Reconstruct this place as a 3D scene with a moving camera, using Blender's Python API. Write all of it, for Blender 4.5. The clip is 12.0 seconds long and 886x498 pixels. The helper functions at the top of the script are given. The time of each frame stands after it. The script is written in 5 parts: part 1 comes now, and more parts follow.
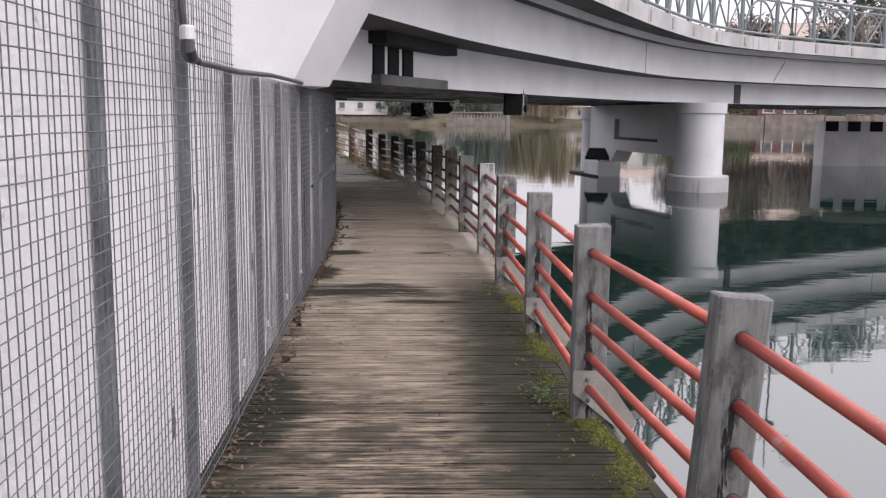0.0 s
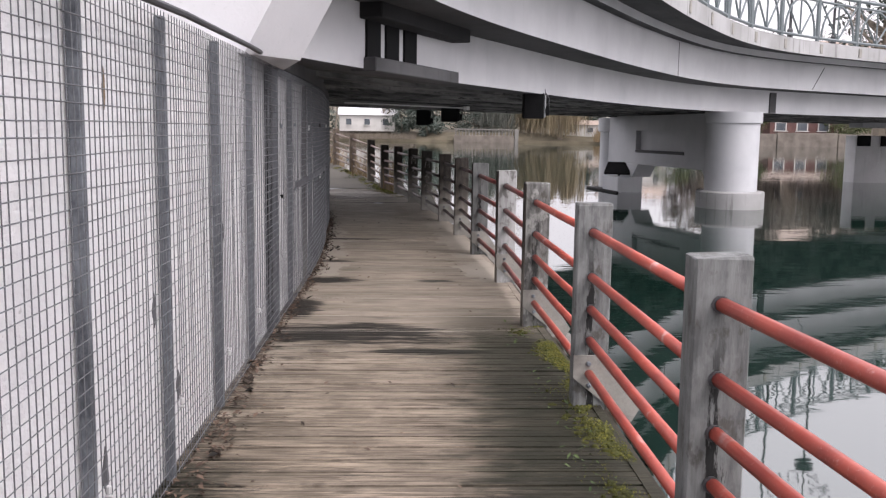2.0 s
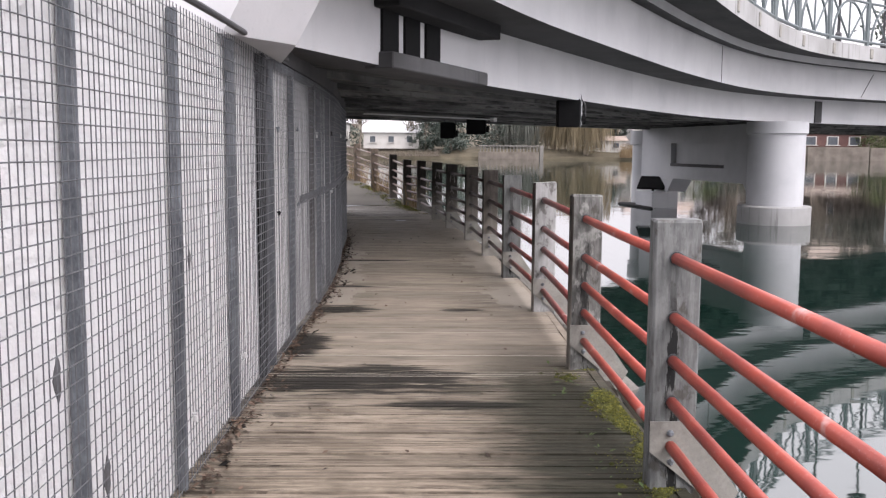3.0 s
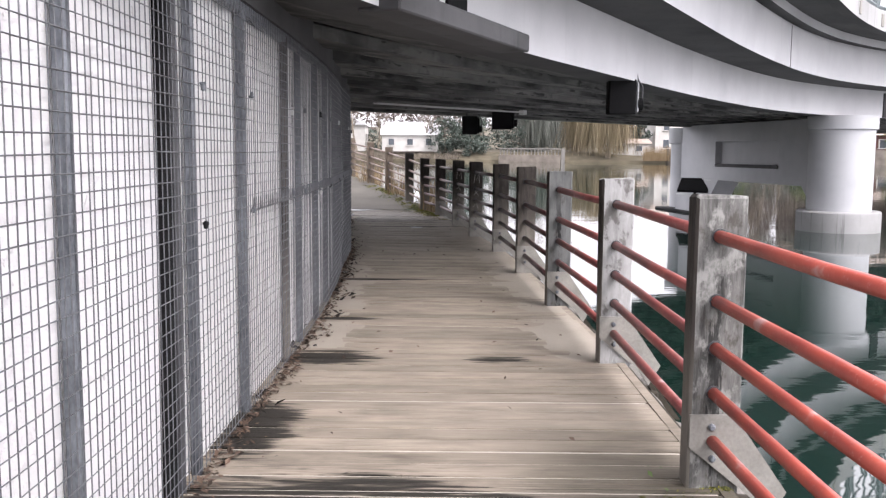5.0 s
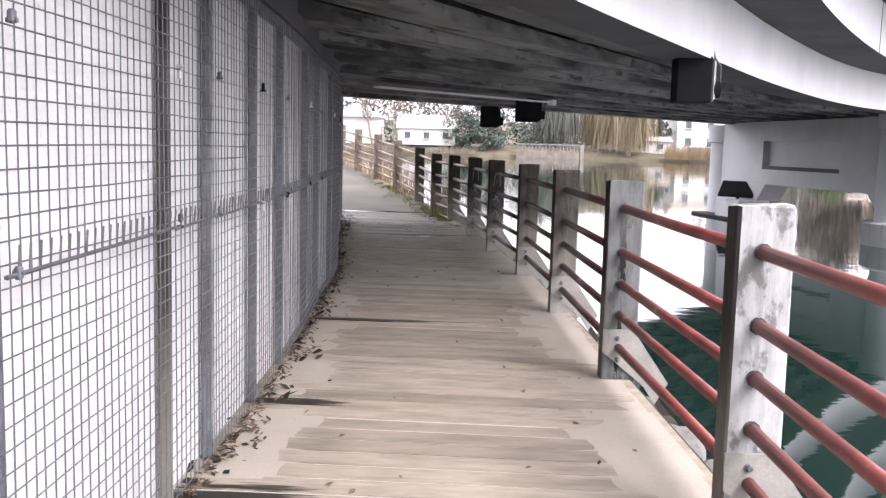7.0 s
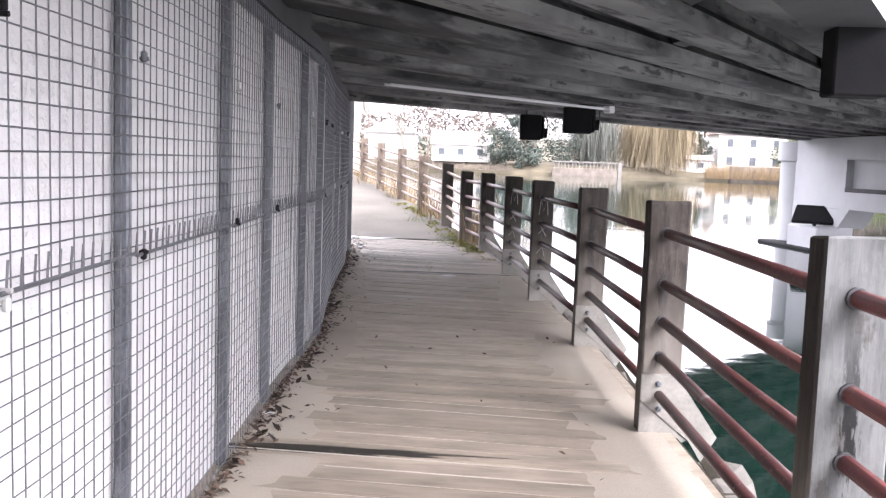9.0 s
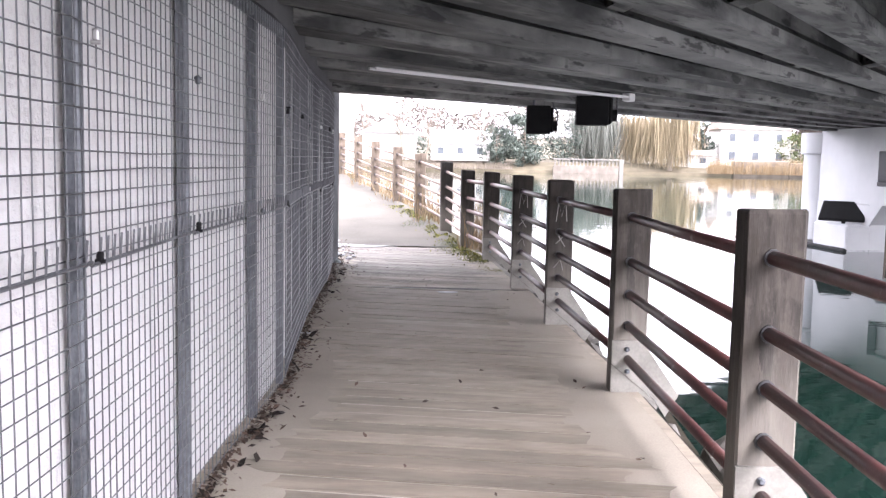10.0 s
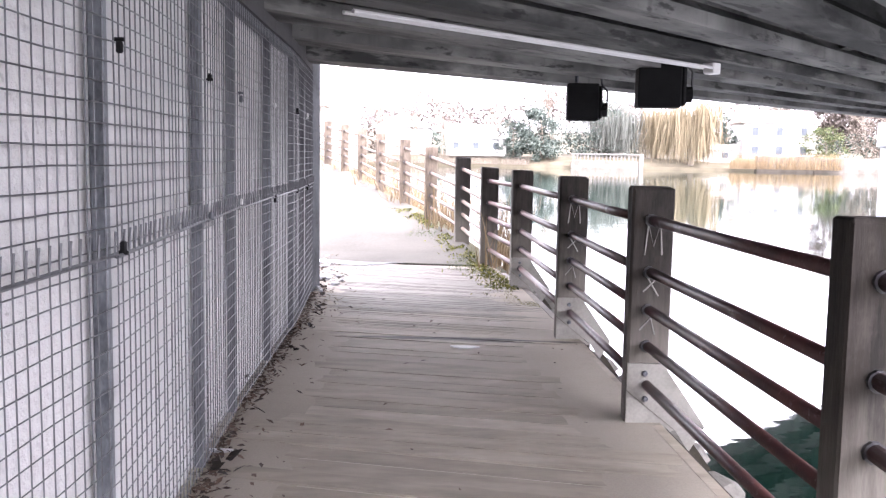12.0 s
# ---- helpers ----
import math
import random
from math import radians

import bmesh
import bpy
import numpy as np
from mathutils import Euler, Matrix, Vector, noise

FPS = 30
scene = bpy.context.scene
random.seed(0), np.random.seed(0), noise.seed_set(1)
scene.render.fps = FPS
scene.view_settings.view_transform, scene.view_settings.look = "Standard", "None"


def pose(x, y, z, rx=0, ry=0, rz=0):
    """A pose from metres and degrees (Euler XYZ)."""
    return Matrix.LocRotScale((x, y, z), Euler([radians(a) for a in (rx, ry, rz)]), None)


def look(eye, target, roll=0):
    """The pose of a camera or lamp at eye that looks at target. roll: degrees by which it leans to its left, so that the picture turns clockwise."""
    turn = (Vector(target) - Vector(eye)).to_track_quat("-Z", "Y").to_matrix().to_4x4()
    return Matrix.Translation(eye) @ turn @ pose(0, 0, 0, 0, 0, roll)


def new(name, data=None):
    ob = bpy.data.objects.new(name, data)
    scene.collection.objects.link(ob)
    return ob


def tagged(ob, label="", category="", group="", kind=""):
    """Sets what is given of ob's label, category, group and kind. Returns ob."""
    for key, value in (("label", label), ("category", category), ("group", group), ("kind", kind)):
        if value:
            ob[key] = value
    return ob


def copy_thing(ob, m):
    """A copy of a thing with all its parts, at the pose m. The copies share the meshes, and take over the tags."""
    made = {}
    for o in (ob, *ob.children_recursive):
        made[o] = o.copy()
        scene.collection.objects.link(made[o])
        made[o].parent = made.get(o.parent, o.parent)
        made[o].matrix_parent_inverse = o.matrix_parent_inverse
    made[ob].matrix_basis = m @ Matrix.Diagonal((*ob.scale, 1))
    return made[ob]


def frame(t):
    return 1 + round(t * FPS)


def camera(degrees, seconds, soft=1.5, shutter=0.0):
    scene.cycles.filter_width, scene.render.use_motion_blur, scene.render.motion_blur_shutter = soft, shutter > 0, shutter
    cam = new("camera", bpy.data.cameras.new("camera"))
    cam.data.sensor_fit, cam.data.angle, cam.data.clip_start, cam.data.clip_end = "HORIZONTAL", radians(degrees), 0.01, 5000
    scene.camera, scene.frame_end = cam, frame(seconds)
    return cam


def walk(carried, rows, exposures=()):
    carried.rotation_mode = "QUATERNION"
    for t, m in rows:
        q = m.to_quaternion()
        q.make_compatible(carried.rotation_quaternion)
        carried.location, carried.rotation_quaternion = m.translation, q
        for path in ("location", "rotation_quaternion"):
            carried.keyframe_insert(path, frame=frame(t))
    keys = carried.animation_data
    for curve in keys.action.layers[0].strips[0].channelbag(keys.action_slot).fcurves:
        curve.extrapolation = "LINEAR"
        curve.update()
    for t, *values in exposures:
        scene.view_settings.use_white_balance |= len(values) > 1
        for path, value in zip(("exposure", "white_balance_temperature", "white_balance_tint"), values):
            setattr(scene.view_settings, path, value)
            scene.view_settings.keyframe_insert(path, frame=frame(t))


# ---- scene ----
import itertools

cam = camera(52.0, 12.0, soft=1.3)
PATH = [
    (0, (0.403, -1.072, 1.706), (0.49, 0.694, 1.44), 0.6),
    (0.5, (0.391, -0.554, 1.656), (0.485, 1.214, 1.414), 0.6),
    (1, (0.433, -0.063, 1.601), (0.521, 1.706, 1.369), 0.5),
    (1.5, (0.46, 0.547, 1.532), (0.53, 2.317, 1.301), 0.9),
    (2, (0.484, 1.064, 1.476), (0.557, 2.833, 1.245), 0.8),
    (2.5, (0.493, 1.649, 1.429), (0.538, 3.422, 1.214), 0.7),
    (4.5, (0.518, 3.963, 1.27), (0.521, 5.738, 1.086), 0.1),
    (5, (0.476, 4.523, 1.252), (0.463, 6.298, 1.061), 0.4),
    (5.5, (0.468, 5.04, 1.244), (0.457, 6.813, 1.033), 0.3),
    (6, (0.481, 5.642, 1.242), (0.446, 7.415, 1.026), 1.4),
    (6.5, (0.476, 6.319, 1.262), (0.445, 8.09, 1.041), 1.5),
    (7, (0.496, 6.925, 1.265), (0.454, 8.698, 1.062), 1.5),
    (9, (0.472, 9.585, 1.252), (0.363, 11.359, 1.079), 2.0),
    (9.5, (0.415, 10.3, 1.238), (0.303, 12.074, 1.063), 2.0),
    (10, (0.405, 10.99, 1.234), (0.294, 12.764, 1.06), 1.1),
    (10.5, (0.361, 11.597, 1.234), (0.254, 13.371, 1.056), 1.0),
    (11, (0.33, 12.272, 1.237), (0.226, 14.046, 1.057), 0.5),
    (11.5, (0.275, 12.929, 1.23), (0.152, 14.703, 1.057), 1.0),
    (12, (0.234, 13.664, 1.23), (0.093, 15.435, 1.046), 1.0),
]
EXPOSURES = [(0, 0.86, 6500, 20), (2.5, 1.05, 6480, 19), (4.5, 1.44, 6420, 18), (6, 1.88, 6380, 19), (7, 2.08, 6340, 20), (9, 2.78, 6280, 21), (11, 3.3, 6220, 23), (12, 3.42, 6200, 24)]
walk(cam, [(t, look(eye, target, roll)) for t, eye, target, roll in PATH], EXPOSURES)

# ---- sky and sun: a white overcast sky ----
SUN_UP, SUN_TURN = 48.0, 130.0
world = bpy.data.worlds.new("overcast")
scene.world = world
world.use_nodes = True
wn, wl = world.node_tree.nodes, world.node_tree.links
sky = wn.new("ShaderNodeTexSky")
sky.sky_type, sky.sun_disc = "NISHITA", False
sky.sun_elevation, sky.sun_rotation = radians(SUN_UP), radians(SUN_TURN)
sky.air_density, sky.dust_density = 1.0, 4.0
grey = wn.new("ShaderNodeHueSaturation")
grey.inputs["Saturation"].default_value = 0.12
wl.new(sky.outputs[0], grey.inputs["Color"])
even = wn.new("ShaderNodeMix")
even.data_type = "RGBA"
even.inputs[0].default_value, even.inputs[7].default_value = 0.6, (7.0, 7.05, 7.2, 1)
wl.new(grey.outputs[0], even.inputs[6])
# an overcast sky grows brighter from the horizon upwards
up = wn.new("ShaderNodeSeparateXYZ")
wl.new(wn.new("ShaderNodeTexCoord").outputs["Generated"], up.inputs[0])
grow = wn.new("ShaderNodeMapRange")
grow.inputs["From Min"].default_value, grow.inputs["From Max"].default_value = 0.0, 0.7
grow.inputs["To Min"].default_value, grow.inputs["To Max"].default_value = 0.67, 1.75
wl.new(up.outputs[2], grow.inputs["Value"])
graded = wn.new("ShaderNodeMix")
graded.data_type, graded.blend_type = "RGBA", "MULTIPLY"
graded.inputs[0].default_value = 1.0
wl.new(even.outputs[2], graded.inputs[6])
wl.new(grow.outputs[0], graded.inputs[7])
wl.new(graded.outputs[2], wn["Background"].inputs["Color"])
wn["Background"].inputs["Strength"].default_value = 0.15
sun = new("sun", bpy.data.lights.new("sun", "SUN"))
sun.data.energy, sun.data.angle, sun.data.color = 0.8, radians(25), (1.0, 0.96, 0.9)
az = radians(SUN_TURN)
sun.matrix_world = look((math.sin(az) * 40, math.cos(az) * 40, 45), (0, 0, 0))


# ---- materials ----
def ramp(nt, fac, stops):
    n = nt.nodes.new("ShaderNodeValToRGB")
    el = n.color_ramp.elements
    while len(el) < len(stops):
        el.new(0.5)
    for e, (p, c) in zip(el, stops):
        e.position, e.color = p, (*c, 1) if len(c) == 3 else c
    nt.links.new(fac, n.inputs[0])
    return n.outputs[0]


def noise_tex(nt, vec, scale, detail=5, rough=0.55):
    n = nt.nodes.new("ShaderNodeTexNoise")
    n.inputs["Scale"].default_value, n.inputs["Detail"].default_value = scale, detail
    n.inputs["Roughness"].default_value = rough
    nt.links.new(vec, n.inputs["Vector"])
    return n.outputs["Fac"]


def mapped(nt, vec, scale):
    n = nt.nodes.new("ShaderNodeMapping")
    n.inputs["Scale"].default_value = scale
    nt.links.new(vec, n.inputs["Vector"])
    return n.outputs[0]


def math_node(nt, op, a, b=None, clamp=False):
    n = nt.nodes.new("ShaderNodeMath")
    n.operation, n.use_clamp = op, clamp
    for i, v in enumerate((a, b)):
        if v is None:
            continue
        if isinstance(v, (int, float)):
            n.inputs[i].default_value = v
        else:
            nt.links.new(v, n.inputs[i])
    return n.outputs[0]


def blend(nt, fac, a, b, kind="MIX"):
    n = nt.nodes.new("ShaderNodeMix")
    n.data_type, n.blend_type = "RGBA", kind
    for i, v in ((0, fac), (6, a), (7, b)):
        if isinstance(v, (int, float)):
            n.inputs[i].default_value = v
        elif isinstance(v, tuple):
            n.inputs[i].default_value = (*v, 1)
        else:
            nt.links.new(v, n.inputs[i])
    return n.outputs[2]


def step(nt, v, lo, hi):
    n = nt.nodes.new("ShaderNodeMapRange")
    n.interpolation_type = "SMOOTHSTEP"
    n.inputs["From Min"].default_value, n.inputs["From Max"].default_value = lo, hi
    nt.links.new(v, n.inputs["Value"])
    return n.outputs[0]


def shell(name, rough=0.7, metal=0.0):
    m = bpy.data.materials.new(name)
    m.use_nodes = True
    nt = m.node_tree
    b = nt.nodes["Principled BSDF"]
    b.inputs["Roughness"].default_value, b.inputs["Metallic"].default_value = rough, metal
    b.inputs["Specular IOR Level"].default_value = 0.2 if rough >= 0.6 else 0.5
    pos = nt.nodes.new("ShaderNodeNewGeometry").outputs["Position"]
    return m, nt, b, pos


def bump(nt, b, height, strength=0.3, dist=0.01):
    n = nt.nodes.new("ShaderNodeBump")
    n.inputs["Strength"].default_value, n.inputs["Distance"].default_value = strength, dist
    nt.links.new(height, n.inputs["Height"])
    nt.links.new(n.outputs[0], b.inputs["Normal"])


def plain(name, a, c, scale=4.0, rough=0.7, metal=0.0, fine=60.0, stretch=(1, 1, 1), bumps=0.2, spread=0.22):
    """Two tones mixed at a broad and a fine scale, with a little relief."""
    m, nt, b, pos = shell(name, rough, metal)
    v = mapped(nt, pos, stretch)
    broad, grain = noise_tex(nt, v, scale), noise_tex(nt, v, fine, 4)
    f = math_node(nt, "ADD", math_node(nt, "MULTIPLY", broad, 0.65), math_node(nt, "MULTIPLY", grain, 0.35))
    nt.links.new(ramp(nt, f, [(0.5 - spread, a), (0.5 + spread, c)]), b.inputs["Base Color"])
    bump(nt, b, grain, bumps, 0.004)
    return m


def concrete(name, base, dark, streak=0.5, rough=0.75):
    """Painted or bare concrete: cloudy tone, fine pits and vertical run-off streaks."""
    m, nt, b, pos = shell(name, rough)
    cloud = noise_tex(nt, pos, 0.9, 6)
    pits = noise_tex(nt, pos, 45, 4, 0.65)
    runs = noise_tex(nt, mapped(nt, pos, (5, 5, 0.35)), 1.6, 4)
    c1 = ramp(nt, cloud, [(0.3, dark), (0.62, base)])
    c2 = blend(nt, math_node(nt, "MULTIPLY", step(nt, runs, 0.56, 0.75), streak), c1, tuple(x * 0.55 for x in dark))
    c3 = blend(nt, math_node(nt, "MULTIPLY", step(nt, pits, 0.6, 0.75), 0.25), c2, tuple(x * 0.5 for x in dark))
    nt.links.new(c3, b.inputs["Base Color"])
    bump(nt, b, pits, 0.25, 0.006)
    return m


def deck_material():
    """Ribbed deck boards: dark and mossy in the open, dry, tan and dusty under the bridge, grey further in; damp patches."""
    m, nt, b, pos = shell("deck_boards", 0.75)
    sep = nt.nodes.new("ShaderNodeSeparateXYZ")
    nt.links.new(pos, sep.inputs[0])
    x, y = sep.outputs[0], sep.outputs[1]
    rnd = nt.nodes.new("ShaderNodeObjectInfo").outputs["Random"]
    grain = noise_tex(nt, mapped(nt, pos, (2.5, 60, 20)), 1.0, 5, 0.65)
    cloud = noise_tex(nt, mapped(nt, pos, (0.7, 1.5, 1)), 1.1, 5)
    mid = noise_tex(nt, mapped(nt, pos, (1.6, 5, 1)), 1.8, 5, 0.6)
    streak = noise_tex(nt, mapped(nt, pos, (1.3, 13, 1)), 1.6, 4, 0.6)
    wob = math_node(nt, "ADD", y, math_node(nt, "MULTIPLY", math_node(nt, "SUBTRACT", cloud, 0.5), 4.0))
    old = ramp(nt, grain, [(0.4, (0.007, 0.0055, 0.0045)), (0.6, (0.34, 0.275, 0.21))])
    worn = ramp(nt, mid, [(0.4, (0.0122, 0.0102, 0.0075)), (0.62, (0.2312, 0.1836, 0.1326))])
    old = blend(nt, 0.5, old, worn)
    dry = ramp(nt, math_node(nt, "ADD", math_node(nt, "MULTIPLY", grain, 0.3), math_node(nt, "MULTIPLY", mid, 0.7)),
               [(0.3, (0.135, 0.115, 0.092)), (0.64, (0.285, 0.245, 0.197))])
    far = ramp(nt, mid, [(0.3, (0.225, 0.198, 0.162)), (0.7, (0.375, 0.332, 0.273))])
    col = blend(nt, step(nt, wob, 3.744, 7.31), old, dry)
    crack = noise_tex(nt, mapped(nt, pos, (1.1, 42, 1)), 1.3, 4, 0.6)
    col = blend(nt, math_node(nt, "MULTIPLY", math_node(nt, "MULTIPLY", step(nt, crack, 0.55, 0.64), step(nt, wob, 8.469, 4.457)), 0.85), col, (0.0054, 0.0048, 0.0041))
    splinter = noise_tex(nt, mapped(nt, pos, (2.6, 38, 1)), 1.0, 5, 0.7)
    open_part = step(nt, wob, 9.0, 6.2)
    col = blend(nt, math_node(nt, "MULTIPLY", math_node(nt, "MULTIPLY", step(nt, splinter, 0.52, 0.59), open_part), 0.92), col, (0.0041, 0.0034, 0.0031))
    dirt = noise_tex(nt, mapped(nt, pos, (1, 1.6, 1)), 2.4, 6, 0.65)
    col = blend(nt, math_node(nt, "MULTIPLY", math_node(nt, "MULTIPLY", step(nt, dirt, 0.47, 0.6), open_part), 0.78), col, (0.015, 0.0136, 0.0095))
    # sandy worn patch where the open boards dry first
    dx = math_node(nt, "DIVIDE", math_node(nt, "SUBTRACT", x, 0.3), 0.75)
    dy = math_node(nt, "DIVIDE", math_node(nt, "SUBTRACT", y, 5.884), 1.783)
    d = math_node(nt, "ADD", math_node(nt, "MULTIPLY", dx, dx), math_node(nt, "MULTIPLY", dy, dy))
    d = math_node(nt, "ADD", d, math_node(nt, "MULTIPLY", math_node(nt, "SUBTRACT", mid, 0.5), 3.0))
    sandy = ramp(nt, grain, [(0.34, (0.0884, 0.068, 0.049)), (0.62, (0.272, 0.223, 0.17))])
    col = blend(nt, math_node(nt, "MULTIPLY", step(nt, d, 1.3, 0.2), 0.5), col, sandy)
    # trodden grey band down the middle further in
    band = math_node(nt, "MULTIPLY", step(nt, y, 12.927, 16.047), 0.8)
    col = blend(nt, band, col, far)
    grey = ramp(nt, math_node(nt, "ADD", math_node(nt, "MULTIPLY", grain, 0.5), math_node(nt, "MULTIPLY", mid, 0.5)),
                [(0.32, (0.1156, 0.1054, 0.0925)), (0.66, (0.2992, 0.2754, 0.2448))])
    col = blend(nt, step(nt, wob, 19.613, 21.396), col, grey)
    col = blend(nt, math_node(nt, "MULTIPLY", rnd, 0.32), col, (0.051, 0.0428, 0.034))
    # damp patches: centre x, y, half sizes
    for cx, cy, rx, ry in ((0.0, 7.578, 0.8, 0.374), (0.65, 7.043, 0.5, 0.089), (0.78, 9.93, 0.2, 0.1), (-0.3, 9.95, 0.36, 0.2),
                           (-0.2, 13.346, 0.7, 0.053), (-0.1, 19.658, 0.75, 0.062), (-0.42, 4.012, 0.3, 0.802), (-0.4, 8.558, 0.2, 0.446), (-0.35, 11.233, 0.3, 0.062)):
        dx = math_node(nt, "DIVIDE", math_node(nt, "SUBTRACT", x, cx), rx)
        dy = math_node(nt, "DIVIDE", math_node(nt, "SUBTRACT", y, cy), ry)
        d = math_node(nt, "ADD", math_node(nt, "MULTIPLY", dx, dx), math_node(nt, "MULTIPLY", dy, dy))
        d = math_node(nt, "ADD", d, math_node(nt, "MULTIPLY", math_node(nt, "SUBTRACT", streak, 0.5), 4.0))
        wet = math_node(nt, "SUBTRACT", 1.0, step(nt, d, 0.45, 1.15))
        col = blend(nt, math_node(nt, "MULTIPLY", wet, 0.95), col, (0.0082, 0.0075, 0.0061))
    # green growth along the water's edge of the open part
    edge = math_node(nt, "MULTIPLY", step(nt, math_node(nt, "ADD", x, math_node(nt, "MULTIPLY", mid, 1.1)), 1.1, 1.65),
                     math_node(nt, "SUBTRACT", 1.0, step(nt, y, 7.132, 9.093)))
    col = blend(nt, math_node(nt, "MULTIPLY", edge, 0.9), col, (0.0136, 0.0143, 0.0082))
    foot = math_node(nt, "MULTIPLY", math_node(nt, "SUBTRACT", 1.0, step(nt, math_node(nt, "ADD", x, mid), 0.0, 0.7)),
                     math_node(nt, "SUBTRACT", 1.0, step(nt, y, 3.566, 6.24)))
    col = blend(nt, math_node(nt, "MULTIPLY", foot, 0.85), col, (0.0122, 0.0136, 0.0075))
    nt.links.new(col, b.inputs["Base Color"])
    bump(nt, b, grain, 0.5, 0.006)
    return m


def timber_material(name, lo, hi, lichen, drips=0.0, dust=0.0):
    """Weathered square timber: vertical grain, dark checks, pale lichen, black runs below the rail holes, dusty foot."""
    m, nt, b, pos = shell(name, 0.8)
    rnd = nt.nodes.new("ShaderNodeObjectInfo").outputs["Random"]
    grain = noise_tex(nt, mapped(nt, pos, (28, 28, 3.0)), 1.0, 6, 0.7)
    patch = noise_tex(nt, mapped(nt, pos, (1, 1, 0.6)), 11.0, 6, 0.65)
    col = ramp(nt, grain, [(0.3, lo), (0.7, hi)])
    col = blend(nt, math_node(nt, "MULTIPLY", step(nt, patch, 0.5, 0.62), lichen), col, tuple(v * 1.3 for v in hi))
    col = blend(nt, math_node(nt, "MULTIPLY", step(nt, patch, 0.46, 0.36), 0.65), col, (0.0408, 0.034, 0.0272))
    col = blend(nt, math_node(nt, "MULTIPLY", rnd, 0.4), col, lo)
    if drips:
        own = nt.nodes.new("ShaderNodeTexCoord").outputs["Object"]
        sep = nt.nodes.new("ShaderNodeSeparateXYZ")
        nt.links.new(own, sep.inputs[0])
        run = noise_tex(nt, mapped(nt, pos, (9, 9, 1.3)), 3.0, 5, 0.7)
        off = math_node(nt, "ABSOLUTE", math_node(nt, "SUBTRACT", sep.outputs[0], 0.088))
        near = step(nt, math_node(nt, "ADD", off, math_node(nt, "MULTIPLY", math_node(nt, "SUBTRACT", run, 0.5), 0.16)), 0.019, 0.008)
        low = step(nt, sep.outputs[2], 0.98, 0.6)
        col = blend(nt, math_node(nt, "MULTIPLY", math_node(nt, "MULTIPLY", near, low), drips), col, (0.0054, 0.0054, 0.0054))
    if dust:
        sep = nt.nodes.new("ShaderNodeSeparateXYZ")
        nt.links.new(pos, sep.inputs[0])
        h = math_node(nt, "ADD", sep.outputs[2], math_node(nt, "MULTIPLY", math_node(nt, "SUBTRACT", grain, 0.5), 0.7))
        col = blend(nt, math_node(nt, "MULTIPLY", step(nt, h, 0.75, 0.2), dust), col, (0.2312, 0.2108, 0.1836))
    nt.links.new(col, b.inputs["Base Color"])
    bump(nt, b, grain, 0.6, 0.006)
    return m


def rail_material(name, a, c):
    m, nt, b, pos = shell(name, 0.45)
    fine, broad = noise_tex(nt, pos, 70, 4, 0.7), noise_tex(nt, pos, 5, 4)
    col = ramp(nt, broad, [(0.35, a), (0.65, c)])
    col = blend(nt, math_node(nt, "MULTIPLY", step(nt, fine, 0.58, 0.7), 0.35), col, tuple(0.5 * v + 0.25 for v in c))
    col = blend(nt, math_node(nt, "MULTIPLY", step(nt, broad, 0.64, 0.72), 0.6), col, tuple(0.4 * v + 0.3 for v in c))
    nt.links.new(col, b.inputs["Base Color"])
    bump(nt, b, fine, 0.3, 0.002)
    return m


def water_material():
    m, nt, b, pos = shell("river_water", 0.03)
    b.inputs["Base Color"].default_value = (0.005, 0.0155, 0.012, 1)
    b.inputs["IOR"].default_value = 2.25
    w1 = noise_tex(nt, mapped(nt, pos, (0.35, 1.0, 1)), 1.1, 3, 0.5)
    w2 = noise_tex(nt, mapped(nt, pos, (1, 2.2, 1)), 4.0, 2, 0.5)
    h = math_node(nt, "ADD", w1, math_node(nt, "MULTIPLY", w2, 0.12))
    bump(nt, b, h, 0.075, 0.05)
    return m


def leafy(name, a, c):
    m, nt, b, pos = shell(name, 0.7)
    isl = nt.nodes.new("ShaderNodeNewGeometry").outputs["Random Per Island"]
    nt.links.new(ramp(nt, isl, [(0.0, a), (1.0, c)]), b.inputs["Base Color"])
    return m


DECK = deck_material()
TIMBER = timber_material("weathered_timber", (0.0578, 0.0598, 0.0598), (0.1768, 0.1822, 0.1795), 0.3, 0.95)
PALETIMBER = timber_material("bleached_timber", (0.204, 0.204, 0.2006), (0.3264, 0.3264, 0.323), 0.3, 0.25)
BROWNTIMBER = timber_material("dark_brown_timber", (0.0136, 0.0122, 0.0109), (0.0952, 0.0816, 0.0714), 0.35, 0.7, 0.7)
PEELTIMBER = timber_material("peeling_timber", (0.0136, 0.0129, 0.0122), (0.1904, 0.1904, 0.1802), 0.95, 0.8)
# near-black timber for whole posts, and for the shade on posts' walkway sides
DARKTIMBER = timber_material("near_black_timber", (0.0068, 0.0061, 0.0054), (0.0476, 0.0408, 0.036), 0.2, 0.5, 0.55)
TANTIMBER = timber_material("tan_timber", (0.056, 0.043, 0.033), (0.153, 0.125, 0.099), 0.3)
RAIL = rail_material("red_rail_paint", (0.2176, 0.034, 0.0245), (0.3332, 0.0578, 0.0374))
DARKRED = rail_material("darker_red_rail_paint", (0.1224, 0.0286, 0.0272), (0.2108, 0.0544, 0.0476))
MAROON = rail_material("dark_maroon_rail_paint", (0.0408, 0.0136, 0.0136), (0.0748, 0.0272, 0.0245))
RUST = rail_material("tan_rust_rail_paint", (0.097, 0.064, 0.048), (0.168, 0.122, 0.097))
